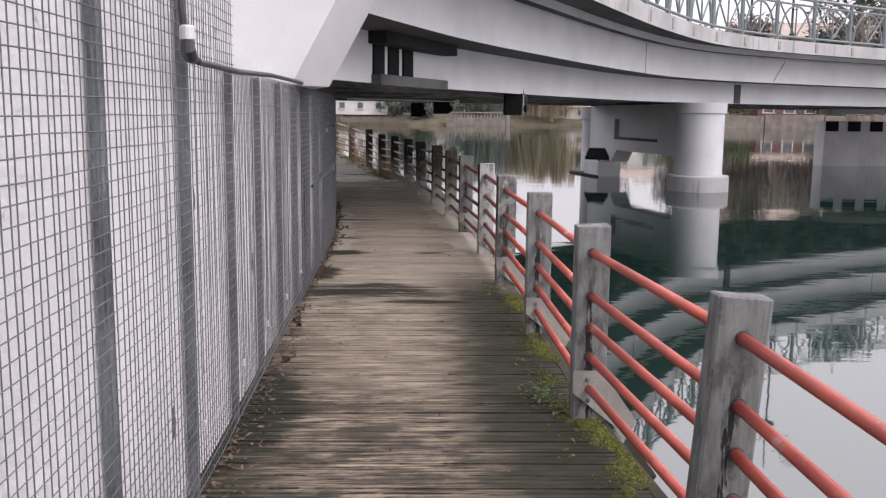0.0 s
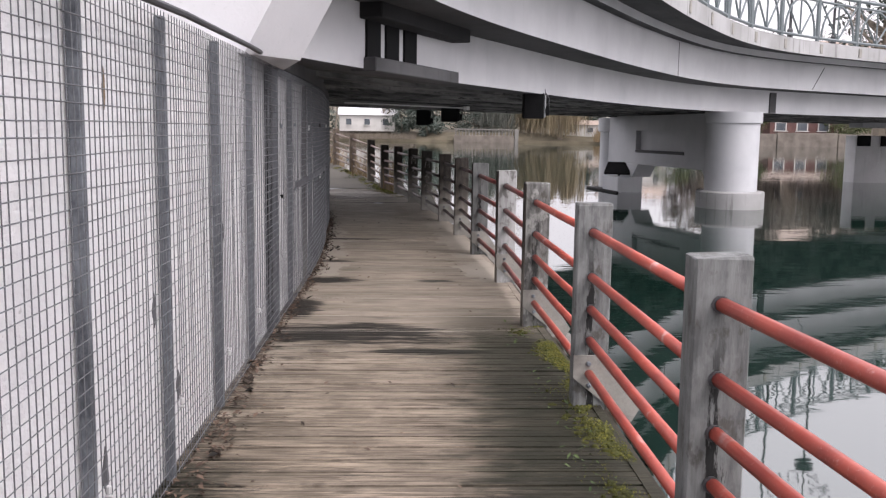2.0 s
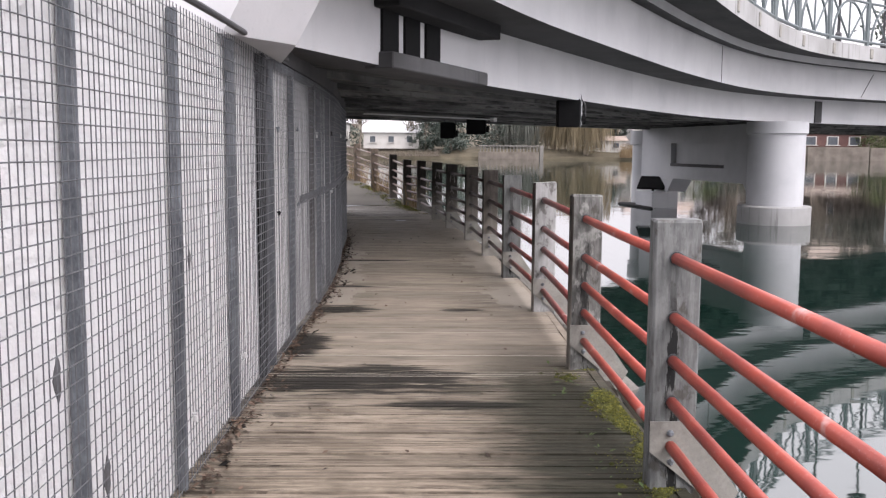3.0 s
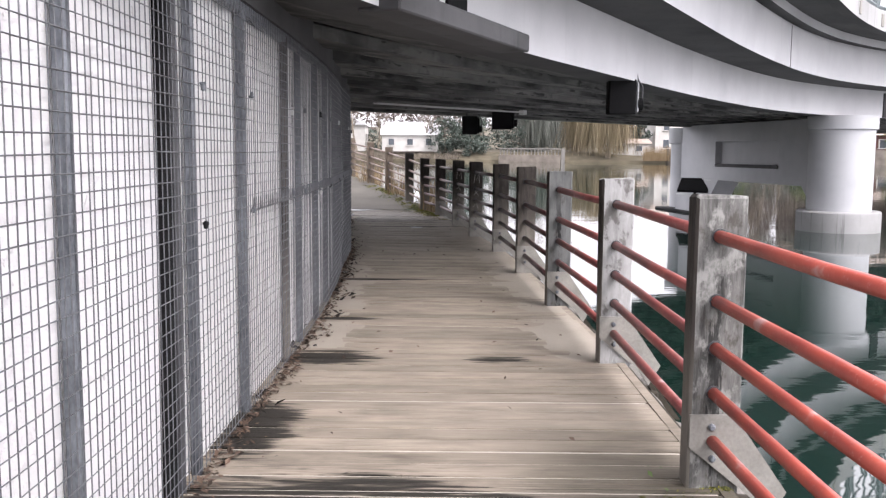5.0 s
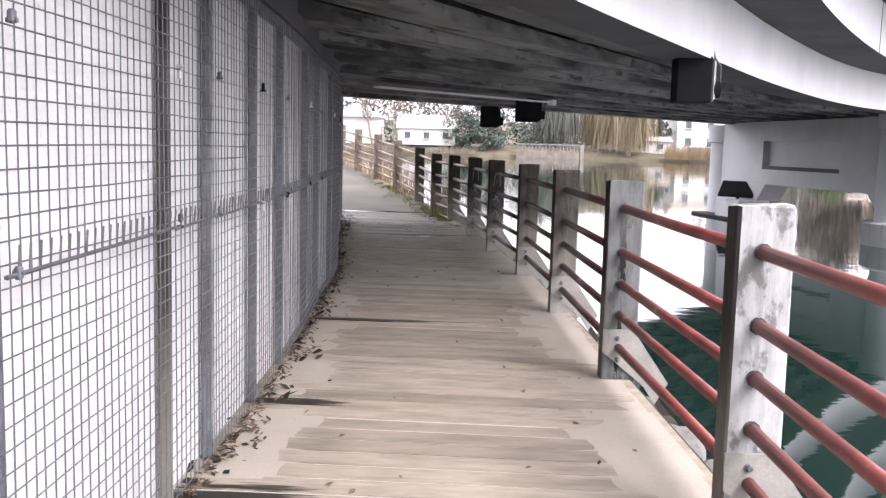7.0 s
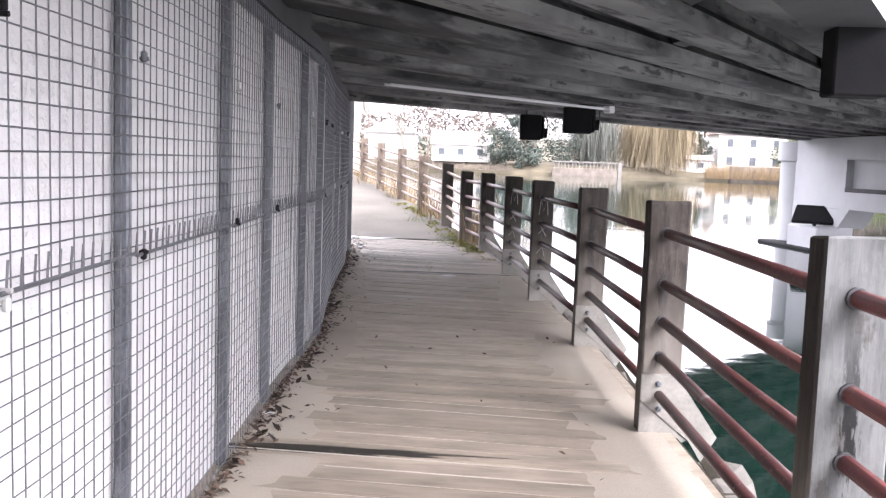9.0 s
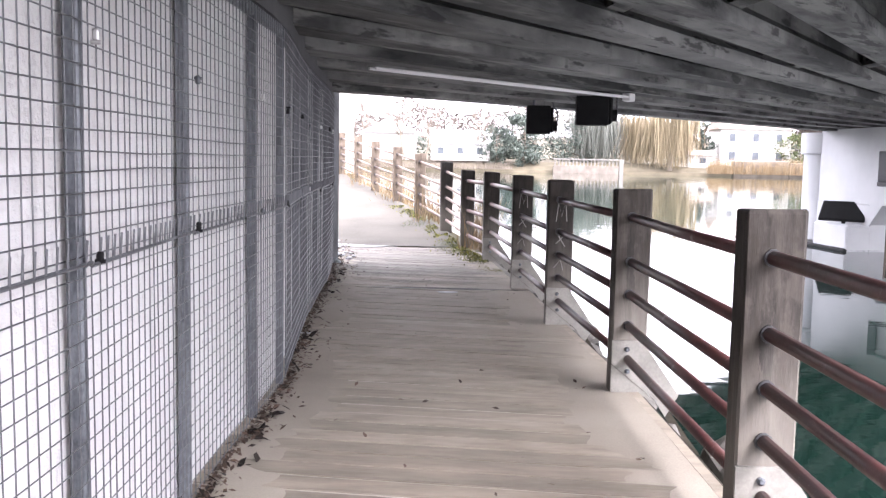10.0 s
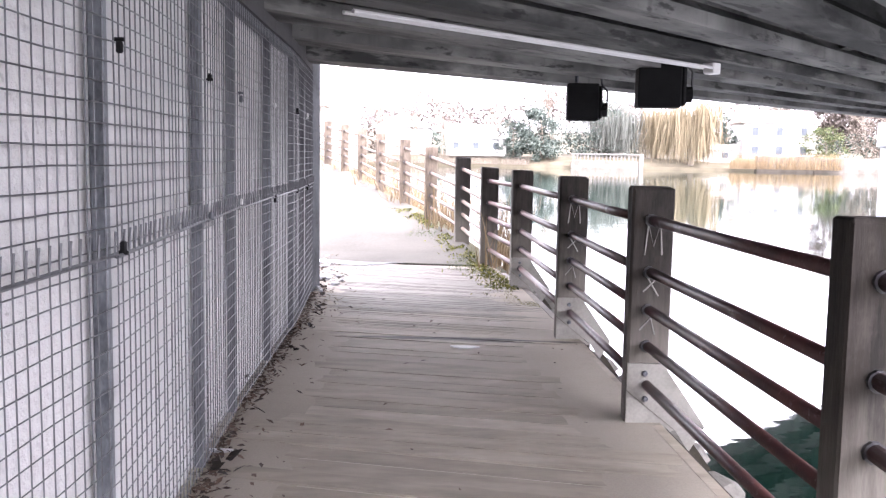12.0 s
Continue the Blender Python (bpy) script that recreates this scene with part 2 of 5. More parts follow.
WATER = water_material()


def wall_material(name, base, dark):
    """White paint on concrete with flaked grey blotches and rain streaks."""
    m = concrete(name, base, dark, 0.35)
    nt = m.node_tree
    b = nt.nodes["Principled BSDF"]
    old = b.inputs["Base Color"].links[0].from_socket
    pos = nt.nodes.new("ShaderNodeNewGeometry").outputs["Position"]
    blot = noise_tex(nt, mapped(nt, pos, (1, 1, 0.5)), 4.5, 5, 0.65)
    speck = noise_tex(nt, pos, 22, 3, 0.6)
    col = blend(nt, math_node(nt, "MULTIPLY", step(nt, blot, 0.68, 0.76), 0.75), old, (0.136, 0.136, 0.1292))
    col = blend(nt, math_node(nt, "MULTIPLY", step(nt, speck, 0.68, 0.74), 0.5), col, (0.204, 0.1972, 0.1836))
    nt.links.new(col, b.inputs["Base Color"])
    lump = noise_tex(nt, pos, 17, 5, 0.6)
    bump(nt, b, math_node(nt, "ADD", lump, math_node(nt, "MULTIPLY", blot, 0.6)), 0.75, 0.03)
    return m


WALL = wall_material("white_wall_paint", (0.5338, 0.5338, 0.5338), (0.4352, 0.4352, 0.4386))
# copy of the wall paint, slightly darker to carry the shade under the bridge
INNERWALL = wall_material("inner_white_wall_paint", (0.5304, 0.529, 0.527), (0.4216, 0.4202, 0.4182))
FASCIA = concrete("white_bridge_paint", (0.5032, 0.5032, 0.5134), (0.4148, 0.4148, 0.4284), 0.08)
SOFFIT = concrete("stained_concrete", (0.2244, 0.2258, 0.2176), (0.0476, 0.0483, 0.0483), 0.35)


def stain(m, scale, lo, hi, colour, amount, along=1.0):
    """Irregular damp blotches over a finished concrete, drawn out along the bridge's beams."""
    nt = m.node_tree
    b = nt.nodes["Principled BSDF"]
    under = b.inputs["Base Color"].links[0].from_socket
    pos = nt.nodes.new("ShaderNodeNewGeometry").outputs["Position"]
    turned = nt.nodes.new("ShaderNodeMapping")
    turned.inputs["Rotation"].default_value = (0, 0, radians(-56))
    nt.links.new(pos, turned.inputs["Vector"])
    blot = noise_tex(nt, mapped(nt, turned.outputs[0], (1 / along, 1, 1)), scale, 6, 0.6)
    nt.links.new(blend(nt, math_node(nt, "MULTIPLY", step(nt, blot, lo, hi), amount), under, colour), b.inputs["Base Color"])


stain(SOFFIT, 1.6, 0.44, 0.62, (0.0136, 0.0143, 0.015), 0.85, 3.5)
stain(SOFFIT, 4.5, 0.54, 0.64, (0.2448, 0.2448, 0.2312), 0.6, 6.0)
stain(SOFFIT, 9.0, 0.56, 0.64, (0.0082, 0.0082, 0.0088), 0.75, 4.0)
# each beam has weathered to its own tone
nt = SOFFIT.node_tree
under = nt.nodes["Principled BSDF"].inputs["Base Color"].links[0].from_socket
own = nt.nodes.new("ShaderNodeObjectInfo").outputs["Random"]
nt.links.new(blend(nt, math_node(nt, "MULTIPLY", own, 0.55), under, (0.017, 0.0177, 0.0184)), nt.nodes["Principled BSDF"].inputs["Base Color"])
# dark concrete; on the bridge's undersides and ceiling it carries their shade
DARKCON = concrete("dark_shade_concrete", (0.068, 0.068, 0.07), (0.034, 0.034, 0.0354), 0.4)
KERB = concrete("streaked_kerb_concrete", (0.306, 0.306, 0.306), (0.214, 0.214, 0.209), 0.8)
LEDGECON = concrete("grimy_ledge_concrete", (0.0884, 0.0884, 0.0918), (0.034, 0.034, 0.0354), 0.5)
BLACKCON = concrete("near_black_concrete", (0.0238, 0.0238, 0.0252), (0.0122, 0.0122, 0.0129), 0.3, 0.9)
PIER = concrete("pale_pier_concrete", (0.4216, 0.4284, 0.442), (0.34, 0.3468, 0.3604), 0.06)
QUAY = concrete("quay_stone", (0.138, 0.120, 0.102), (0.082, 0.071, 0.061), 0.3)
GALV = plain("galvanised_steel", (0.034, 0.0381, 0.0462), (0.1496, 0.1632, 0.1802), 7, 0.5, 0.2, 90, (1, 1, 0.45), 0.3, 0.14)
WIRE = plain("grey_wire", (0.0408, 0.0435, 0.049), (0.1292, 0.1333, 0.1428), 8, 0.5, 0.3, 100)
ZINC = plain("bright_zinc", (0.408, 0.408, 0.408), (0.51, 0.51, 0.5032), 10, 0.4, 0.4)
PLATE = plain("pale_plate_paint", (0.136, 0.1292, 0.1156), (0.272, 0.2618, 0.238), 6, 0.6, 0.0, 70)
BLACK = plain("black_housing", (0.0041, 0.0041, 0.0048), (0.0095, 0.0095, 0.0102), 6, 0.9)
GLASS = plain("lamp_glass", (0.204, 0.2108, 0.2176), (0.272, 0.2788, 0.2856), 6, 0.15)
# conduit colour is pale to hold the sky's reflection on the pipes
PALEPIPE = plain("sheen_pale_conduit", (0.5032, 0.5032, 0.5032), (0.5712, 0.5712, 0.5712), 5, 0.4)
CABLE = plain("dark_cable", (0.0204, 0.0204, 0.0238), (0.0476, 0.0476, 0.051), 6, 0.5)
SAND = plain("joint_sand", (0.286, 0.260, 0.223), (0.414, 0.382, 0.339), 5, 0.9)
JOIST = plain("wet_joist_wood", (0.0204, 0.0177, 0.0136), (0.0476, 0.0408, 0.0306), 5, 0.85)
STEELGREEN = plain("grey_green_railing_paint", (0.068, 0.0884, 0.0918), (0.1292, 0.1496, 0.1564), 5, 0.5)
EARTH = plain("worn_gravel", (0.049, 0.045, 0.038), (0.098, 0.090, 0.077), 0.9, 0.95, 0, 30, bumps=0.6)
GRASSY = plain("bank_turf", (0.0374, 0.0408, 0.019), (0.0952, 0.0816, 0.0476), 0.6, 0.95, 0, 12, bumps=0.6)
DRYTURF = plain("dry_bank_turf", (0.046, 0.040, 0.027), (0.107, 0.092, 0.064), 0.6, 0.95, 0, 12, bumps=0.6)
PLANEBARK = plain("pale_plane_bark", (0.153, 0.140, 0.122), (0.265, 0.250, 0.224), 3, 0.9, 0, 14, (1, 1, 0.4), 0.5)
STONE = plain("grey_stone", (0.068, 0.0646, 0.0578), (0.17, 0.1598, 0.1462), 7, 0.85, 0, 50)
HOUSE = concrete("house_render", (0.424, 0.413, 0.392), (0.359, 0.348, 0.326), 0.15)
ROOF = plain("tile_roof", (0.204, 0.1632, 0.136), (0.306, 0.2516, 0.2176), 1.0, 0.8, 0, 8)
METALROOF = plain("pale_sheet_roof", (0.359, 0.364, 0.370), (0.435, 0.435, 0.435), 0.6, 0.6)
REDPAINT = plain("faded_red_cladding", (0.068, 0.0374, 0.034), (0.1156, 0.0612, 0.0544), 1.5, 0.7)
PANE = plain("window_glass", (0.034, 0.0408, 0.051), (0.0816, 0.0918, 0.102), 1.0, 0.1)
BARK = plain("grey_bark", (0.0952, 0.0782, 0.0612), (0.204, 0.1768, 0.1428), 3, 0.9, 0, 20, (1, 1, 0.3), 0.6)
CHALK = plain("chalk_mark", (0.1768, 0.17, 0.1632), (0.272, 0.2584, 0.2448), 30, 0.9)
PAPER = plain("white_litter", (0.51, 0.51, 0.51), (0.578, 0.578, 0.578), 20, 0.8)
EVERGREEN = leafy("evergreen_needles", (0.0238, 0.0354, 0.0286), (0.0952, 0.1122, 0.0952))
WILLOW = leafy("yellow_willow_twigs", (0.113, 0.088, 0.051), (0.211, 0.174, 0.113))
GREYWILLOW = leafy("grey_willow_twigs", (0.054, 0.059, 0.050), (0.136, 0.140, 0.122))
TWIG = leafy("bare_twigs", (0.076, 0.062, 0.050), (0.157, 0.133, 0.109))
SHRUB = leafy("shrub_leaves", (0.034, 0.051, 0.0204), (0.102, 0.1088, 0.0476))
REED = leafy("dry_reeds", (0.137, 0.093, 0.049), (0.235, 0.176, 0.108))
DEADLEAF = leafy("dead_leaves", (0.017, 0.0116, 0.0082), (0.1156, 0.0782, 0.0578))
RUSTSTAIN = plain("rust_stain", (0.0816, 0.0544, 0.0306), (0.204, 0.1496, 0.0952), 30, 0.9)
WETLEAF = leafy("wet_leaves", (0.0054, 0.0048, 0.0041), (0.034, 0.0245, 0.0177))
MOSS = leafy("bright_moss", (0.0204, 0.0286, 0.0068), (0.1632, 0.1564, 0.0238))
MOSSBED = plain("moss_bed", (0.0136, 0.0177, 0.0061), (0.068, 0.068, 0.0136), 9, 0.95, 0, 220, bumps=0.8)
WOODS = leafy("far_woods_twigs", (0.046, 0.038, 0.033), (0.109, 0.090, 0.079))
GREYSTONE = concrete("grey_quay_coping", (0.153, 0.145, 0.135), (0.102, 0.097, 0.089), 0.2)
DUST = plain("trodden_dust", (0.208, 0.184, 0.154), (0.330, 0.296, 0.251), 1.1, 0.95, 0, 120, bumps=0.35)
WEED = leafy("weed_leaves", (0.034, 0.0578, 0.0204), (0.0884, 0.1224, 0.0476))


# ---- mesh helpers ----
def bm_box(bm, centre, size, turn=0.0, bevel=0.0, tilt=0.0):
    got = bmesh.ops.create_cube(bm, size=1.0)
    vs = got["verts"]
    bmesh.ops.transform(bm, verts=vs, matrix=pose(*centre, 0, tilt, turn) @ Matrix.Diagonal((*size, 1)))
    if bevel:
        es = {e for v in vs for e in v.link_edges}
        bmesh.ops.bevel(bm, geom=list(es), offset=bevel, segments=1, affect="EDGES")


def bm_tube(bm, pts, r, n=8, cap=True):
    pts = [Vector(p) for p in pts]
    rings, u = [], None
    for i, p in enumerate(pts):
        d = (pts[min(i + 1, len(pts) - 1)] - pts[max(i - 1, 0)]).normalized()
        if u is None:
            u = d.cross(Vector((0, 0, 1)) if abs(d.z) < 0.9 else Vector((1, 0, 0)))
        u = (u - d * u.dot(d)).normalized()
        w = d.cross(u)
        rr = r[i] if isinstance(r, (list, tuple)) else r
        rings.append([bm.verts.new(p + (u * math.cos(a) + w * math.sin(a)) * rr) for a in (2 * math.pi * k / n for k in range(n))])
    for a, c in zip(rings, rings[1:]):
        for k in range(n):
            bm.faces.new((a[k], a[(k + 1) % n], c[(k + 1) % n], c[k]))
    if cap:
        bm.faces.new(rings[0][::-1])
        bm.faces.new(rings[-1])


def bm_prism(bm, poly, offset):
    """A solid from a planar polygon pushed along offset."""
    a = [bm.verts.new(p) for p in poly]
    c = [bm.verts.new(Vector(p) + Vector(offset)) for p in poly]
    bm.faces.new(a[::-1])
    bm.faces.new(c)
    for k in range(len(a)):
        j = (k + 1) % len(a)
        bm.faces.new((a[k], a[j], c[j], c[k]))


def bm_sweep(bm, line, normals, section):
    """Sweep a closed section of (out, z) along a plan line."""
    rings = [[bm.verts.new((p[0] + n[0] * o, p[1] + n[1] * o, z)) for o, z in section] for p, n in zip(line, normals)]
    k = len(section)
    for a, c in zip(rings, rings[1:]):
        for i in range(k):
            bm.faces.new((a[i], c[i], c[(i + 1) % k], a[(i + 1) % k]))
    bm.faces.new(rings[0])
    bm.faces.new(rings[-1][::-1])


def mesh_of(name, bm, material, smooth=False):
    bmesh.ops.recalc_face_normals(bm, faces=bm.faces)
    me = bpy.data.meshes.new(name)
    bm.to_mesh(me)
    bm.free()
    me.materials.append(material)
    if smooth:
        me.polygons.foreach_set("use_smooth", [True] * len(me.polygons))
    return me


def raw_mesh(name, verts, faces, material):
    me = bpy.data.meshes.new(name)
    me.from_pydata(verts, [], faces)
    me.materials.append(material)
    return me


def part(name, bm, material, parent=None, label="", smooth=False):
    me = bm if isinstance(bm, bpy.types.Mesh) else mesh_of(name, bm, material, smooth)
    ob = new(name, me)
    ob.parent = parent
    if label:
        ob["label"] = label
    return ob


def thing(name, place=(0, 0, 0), turn=0.0, label="", category="", group="", kind=""):
    ob = new(name)
    ob.empty_display_size = 0.2
    ob.matrix_basis = pose(*place, 0, 0, turn)
    return tagged(ob, label, category, group, kind)


def smooth_line(points, count):
    c = np.array(points, float)
    s = np.r_[0, np.cumsum(np.linalg.norm(np.diff(c, axis=0), axis=1))]
    q = np.linspace(0, s[-1], count)
    p = np.c_[np.interp(q, s, c[:, 0]), np.interp(q, s, c[:, 1])]
    h = max(2, count // 32)
    for i in (0, 1):
        pad = np.r_[2 * p[0, i] - p[h:0:-1, i], p[:, i], 2 * p[-1, i] - p[-2:-h - 2:-1, i]]
        p[:, i] = np.convolve(pad, np.ones(2 * h + 1) / (2 * h + 1), "valid")
    t = np.gradient(p, axis=0)
    t /= np.linalg.norm(t, axis=1)[:, None]
    return p, t, np.c_[t[:, 1], -t[:, 0]]


def card(verts, faces, p, u, w):
    """One small leaf: a quad folded along its middle."""
    i = len(verts)
    p, u, w = Vector(p), Vector(u), Vector(w)
    n = u.cross(w) * (0.35 / max(w.length, 1e-6)) if u.length else Vector()
    verts += [p - u, p - w * 0.5 + n * 0.3, p + u, p + w * 0.5 + n * 0.3]
    faces.append((i, i + 1, i + 2, i + 3))


rng = random.Random(7)


def rand_dir():
    v = Vector((rng.gauss(0, 1), rng.gauss(0, 1), rng.gauss(0, 1)))
    return v.normalized()


# ---- plan of the walk ----
FENCE_Y = (-3.566, 9.806, 11.144, 12.214, 13.372, 14.264, 15.78, 16.493, 17.652, 18.721, 19.97, 21.574, 23.981)
FENCE_X = (-0.47, -0.47, -0.49, -0.53, -0.6, -0.68, -0.75, -0.86, -1.04, -1.17, -1.31, -1.56, -2.1)
POSTS = [(1.46, -2.05), (1.48, -0.045), (1.495, 1.961), (1.379, 3.865), (1.393, 5.874), (1.374, 7.885), (1.366, 9.896), (1.267, 11.906),
         (1.166, 13.911), (1.017, 15.918), (0.762, 17.916), (0.521, 19.836), (0.194, 22.198), (-0.16, 23.848), (-0.56, 25.497),
         (-1.16, 27.458), (-1.79, 29.33), (-2.5, 31.202), (-3.2, 33.164), (-3.95, 35.125), (-4.75, 36.997), (-5.6, 38.869)]
WATER_Z = -0.35


def fence_x(y):
    return float(np.interp(y, FENCE_Y, FENCE_X))


def edge_x(y):
    """The posts' line, by y."""
    return float(np.interp(y, [p[1] for p in POSTS], [p[0] for p in POSTS]))


def ground_z(y):
    return 0.0 if y < 24.07 else 0.0729 * (y - 24.07)


# ---- setting: water, ground, banks ----
bm = bmesh.new()
bmesh.ops.create_grid(bm, x_segments=1, y_segments=1, size=1500)
ground = tagged(part("ground", bm, GRASSY), "dull earthy river bed and far land", "ground", kind="structure")
ground.location = (0, 0, -2.2)
bm = bmesh.new()
bmesh.ops.create_grid(bm, x_segments=1, y_segments=1, size=450)
water = tagged(part("water", bm, WATER), "calm dark green river reflecting the bridge", "water", kind="structure")
water.location = (0, 0, WATER_Z)


def strip(name, rows, material, label, category):
    """A ground sheet from rows of points across."""
    vs, fs = [], []
    k = len(rows[0])
    for r in rows:
        vs += r
    for i in range(len(rows) - 1):
        for j in range(k - 1):
            a = i * k + j
            fs.append((a, a + 1, a + k + 1, a + k))
    me = raw_mesh(name, vs, fs, material)
    return tagged(part(name, me, material), label, category, kind="structure")


rows = []
for i in range(60):
    y = 23.58 + i * 0.624
    z = ground_z(y)
    e = edge_x(min(y, 38.87)) - (0.42 * (y - 38.87) if y > 38.87 else 0)
    rows.append([(-60, y + 10, z + 2.2), (e - 9, y + 3, z + 1.1), (e - 4.5, y + 1, z + 0.45), (e - 2.1, y, z + 0.0), (e - 1.2, y, z - 0.03),
                 (e + 0.12, y, z - 0.02), (e + 0.3, y, z - 0.06), (e + 0.7, y + 0.1, WATER_Z - 0.1), (e + 1.8, y + 0.3, -1.6)])
strip("bank", rows, GRASSY, "grassy near bank rising beside the path", "bank")
rows = []
for i in range(46):
    y = 23.714 + i * 0.802
    z = ground_z(y) + 0.004
    e = edge_x(min(y, 38.87)) - (0.42 * (y - 38.87) if y > 38.87 else 0)
    w = 0.06 * math.sin(i * 1.7) + 0.04 * math.sin(i * 3.1)
    rows.append([(e - 1.95 + w, y, z), (e - 1.2, y, z + 0.012), (e - 0.5, y, z + 0.012), (e + 0.1 - w, y, z)])
strip("road", rows, EARTH, "worn grey-brown gravel riverside path past the bridge", "path")
# far bank
rows = []
for i in range(41):
    x = -220 + i * 13
    w = 2.0 * math.sin(i * 1.3)
    rows.append([(x, 147.097 + w * 0.3, -1.6), (x, 147.989 + w * 0.3, WATER_Z + 0.35), (x, 152.446 + w, 1.2), (x, 187.215, 2.8), (x, 374.43, 9), (x, 802.35, 22)])
strip("far_bank", rows, DRYTURF, "far river bank with dry turf and scrub", "bank")

# ---- setting: deck ----
bm = bmesh.new()
for k in range(54):
    y0, y1 = -3.566 + k * 0.535, -3.566 + (k + 1) * 0.535
    if y1 > 23.981:
        break
    z0, z1 = (-0.16, -0.0045) if y0 > 7.489 else (-0.2, -0.03)
    quad = [(fence_x(y0) - 0.1, y0, z0), (edge_x(y0) + 0.1, y0, z0), (edge_x(y1) + 0.1, y1, z0), (fence_x(y1) - 0.1, y1, z0)]
    bm_prism(bm, quad, (0, 0, z1 - z0))
floor = tagged(part("floor", bm, SAND), "timber boardwalk with sandy joints above the river", "boardwalk", kind="structure")
floor.data.materials.append(JOIST)
for p in floor.data.polygons:
    if sum(floor.data.vertices[i].co.y for i in p.vertices) / len(p.vertices) < 7.399:
        p.material_index = 1
# edge beam and cross bearers over the water
for y in [v * 1.783 - 2.853 for v in range(14)]:
    bm = bmesh.new()
    bm_box(bm, (0, 0, 0), (0.8, 0.16, 0.14), 0, 0.012)
    o = part("bearer", bm, JOIST, floor)
    o.location = (edge_x(y) - 0.03, y + 0.3, -0.24)
bm = bmesh.new()
line = [(edge_x(-3.566 + i * 0.8915) + 0.14, -3.566 + i * 0.8915, -0.12) for i in range(31)]
for a, c in zip(line, line[1:]):
    bm_prism(bm, [(a[0] - 0.04, a[1], -0.24), (a[0] + 0.05, a[1], -0.24), (a[0] + 0.05, a[1], -0.02), (a[0] - 0.04, a[1], -0.02)],
             (c[0] - a[0], c[1] - a[1], 0))
part("edge_beam", bm, JOIST, floor)
for a, c in zip(line, line[1:]):
    bm = bmesh.new()
    bm_prism(bm, [(a[0] - 0.03, a[1], -0.05), (a[0] + 0.02, a[1], -0.05), (a[0] + 0.02, a[1], 0.004), (a[0] - 0.03, a[1], 0.004)], (c[0] - a[0], c[1] - a[1], 0))
    part("edge_board", bm, DECK, floor)

# ---- setting: wall behind the mesh, abutment ----
WALL_END = 21.574


def wall_run(name, y0, y1, z0, z1, thick, set_back, material, label, step_len=0.6):
    bm = bmesh.new()
    n = max(1, round((y1 - y0) / step_len))
    ys = [y0 + (y1 - y0) * i / n for i in range(n + 1)]
    rings = []
    for y in ys:
        x = fence_x(y) - set_back
        rings.append([bm.verts.new(p) for p in ((x, y, z0), (x, y, z1), (x - thick, y, z1), (x - thick, y, z0))])
    for a, c in zip(rings, rings[1:]):
        for k in range(4):
            bm.faces.new((a[k], a[(k + 1) % 4], c[(k + 1) % 4], c[k]))
    bm.faces.new(rings[0])
    bm.faces.new(rings[-1][::-1])
    return tagged(part(name, bm, material), label, "wall", kind="structure")


wall_run("wall_west_1", -3.566, 3.7, -0.3, 3.4, 0.35, 0.06, WALL, "white painted concrete wall behind wire mesh")
wall_run("wall_west_2", 3.7, 8.024, -0.3, 1.95, 0.35, 0.06, WALL, "low white concrete wall behind wire mesh")
wall_run("wall_west_3", 8.024, WALL_END, -0.3, 2.5, 0.35, 0.06, INNERWALL, "white concrete abutment wall behind wire mesh")
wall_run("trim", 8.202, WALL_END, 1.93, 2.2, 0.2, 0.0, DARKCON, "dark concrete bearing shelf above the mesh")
bm = bmesh.new()
bm_box(bm, (-0.1, 0, 1.05), (0.22, 0.16, 2.2), -14, 0.01)
jamb = tagged(part("trim_jamb", bm, GALV), "dark grey steel jamb at the wall's end", "jamb", kind="structure")
jamb.location = (fence_x(WALL_END) + 0.02, WALL_END + 0.06, 0)
# embankment fill behind the wall
bm = bmesh.new()
bm_prism(bm, [(-0.95, 8.291, -0.3), (-2.05, WALL_END - 0.1, -0.3), (-40, WALL_END, -0.3), (-40, 8.291, -0.3)], (0, 0, 2.2))
tagged(part("embankment", bm, DARKCON), "solid abutment fill behind the wall", "wall", kind="structure")
bm = bmesh.new()
bm_prism(bm, [(-0.95, -3.566, -0.3), (-0.95, 8.202, -0.3), (-40, 8.202, -0.3), (-40, -3.566, -0.3)], (0, 0, 2.1))
tagged(part("bank_west", bm, GRASSY), "turf bank behind the white wall", "bank", kind="structure")

# places where the paint has flaked off the wall
for y, z, w, h in ((4.07, 0.31, 0.03, 0.075), (5.06, 0.33, 0.03, 0.06), (4.71, 0.74, 0.024, 0.06), (4.18, 1.6, 0.014, 0.06), (2.6, 0.42, 0.03, 0.06), (3.1, 1.3, 0.016, 0.04), (6.1, 0.9, 0.02, 0.04)):
    bm = bmesh.new()
    x = fence_x(y) - 0.062
    bm_prism(bm, [(x, y + math.cos(a) * w * (1 + 0.3 * math.sin(3 * a + y)), z + math.sin(a) * h * (1 + 0.2 * math.cos(4 * a))) for a in (k * 0.5236 for k in range(12))], (0.005, 0, 0))
    part("paint_flake", bm, LEDGECON if z < 1.5 else RUSTSTAIN, bpy.data.objects["wall_west_1" if y < 3.7 else "wall_west_2"], "dark patch where paint has flaked" if z < 1.5 else "brown rust stain")

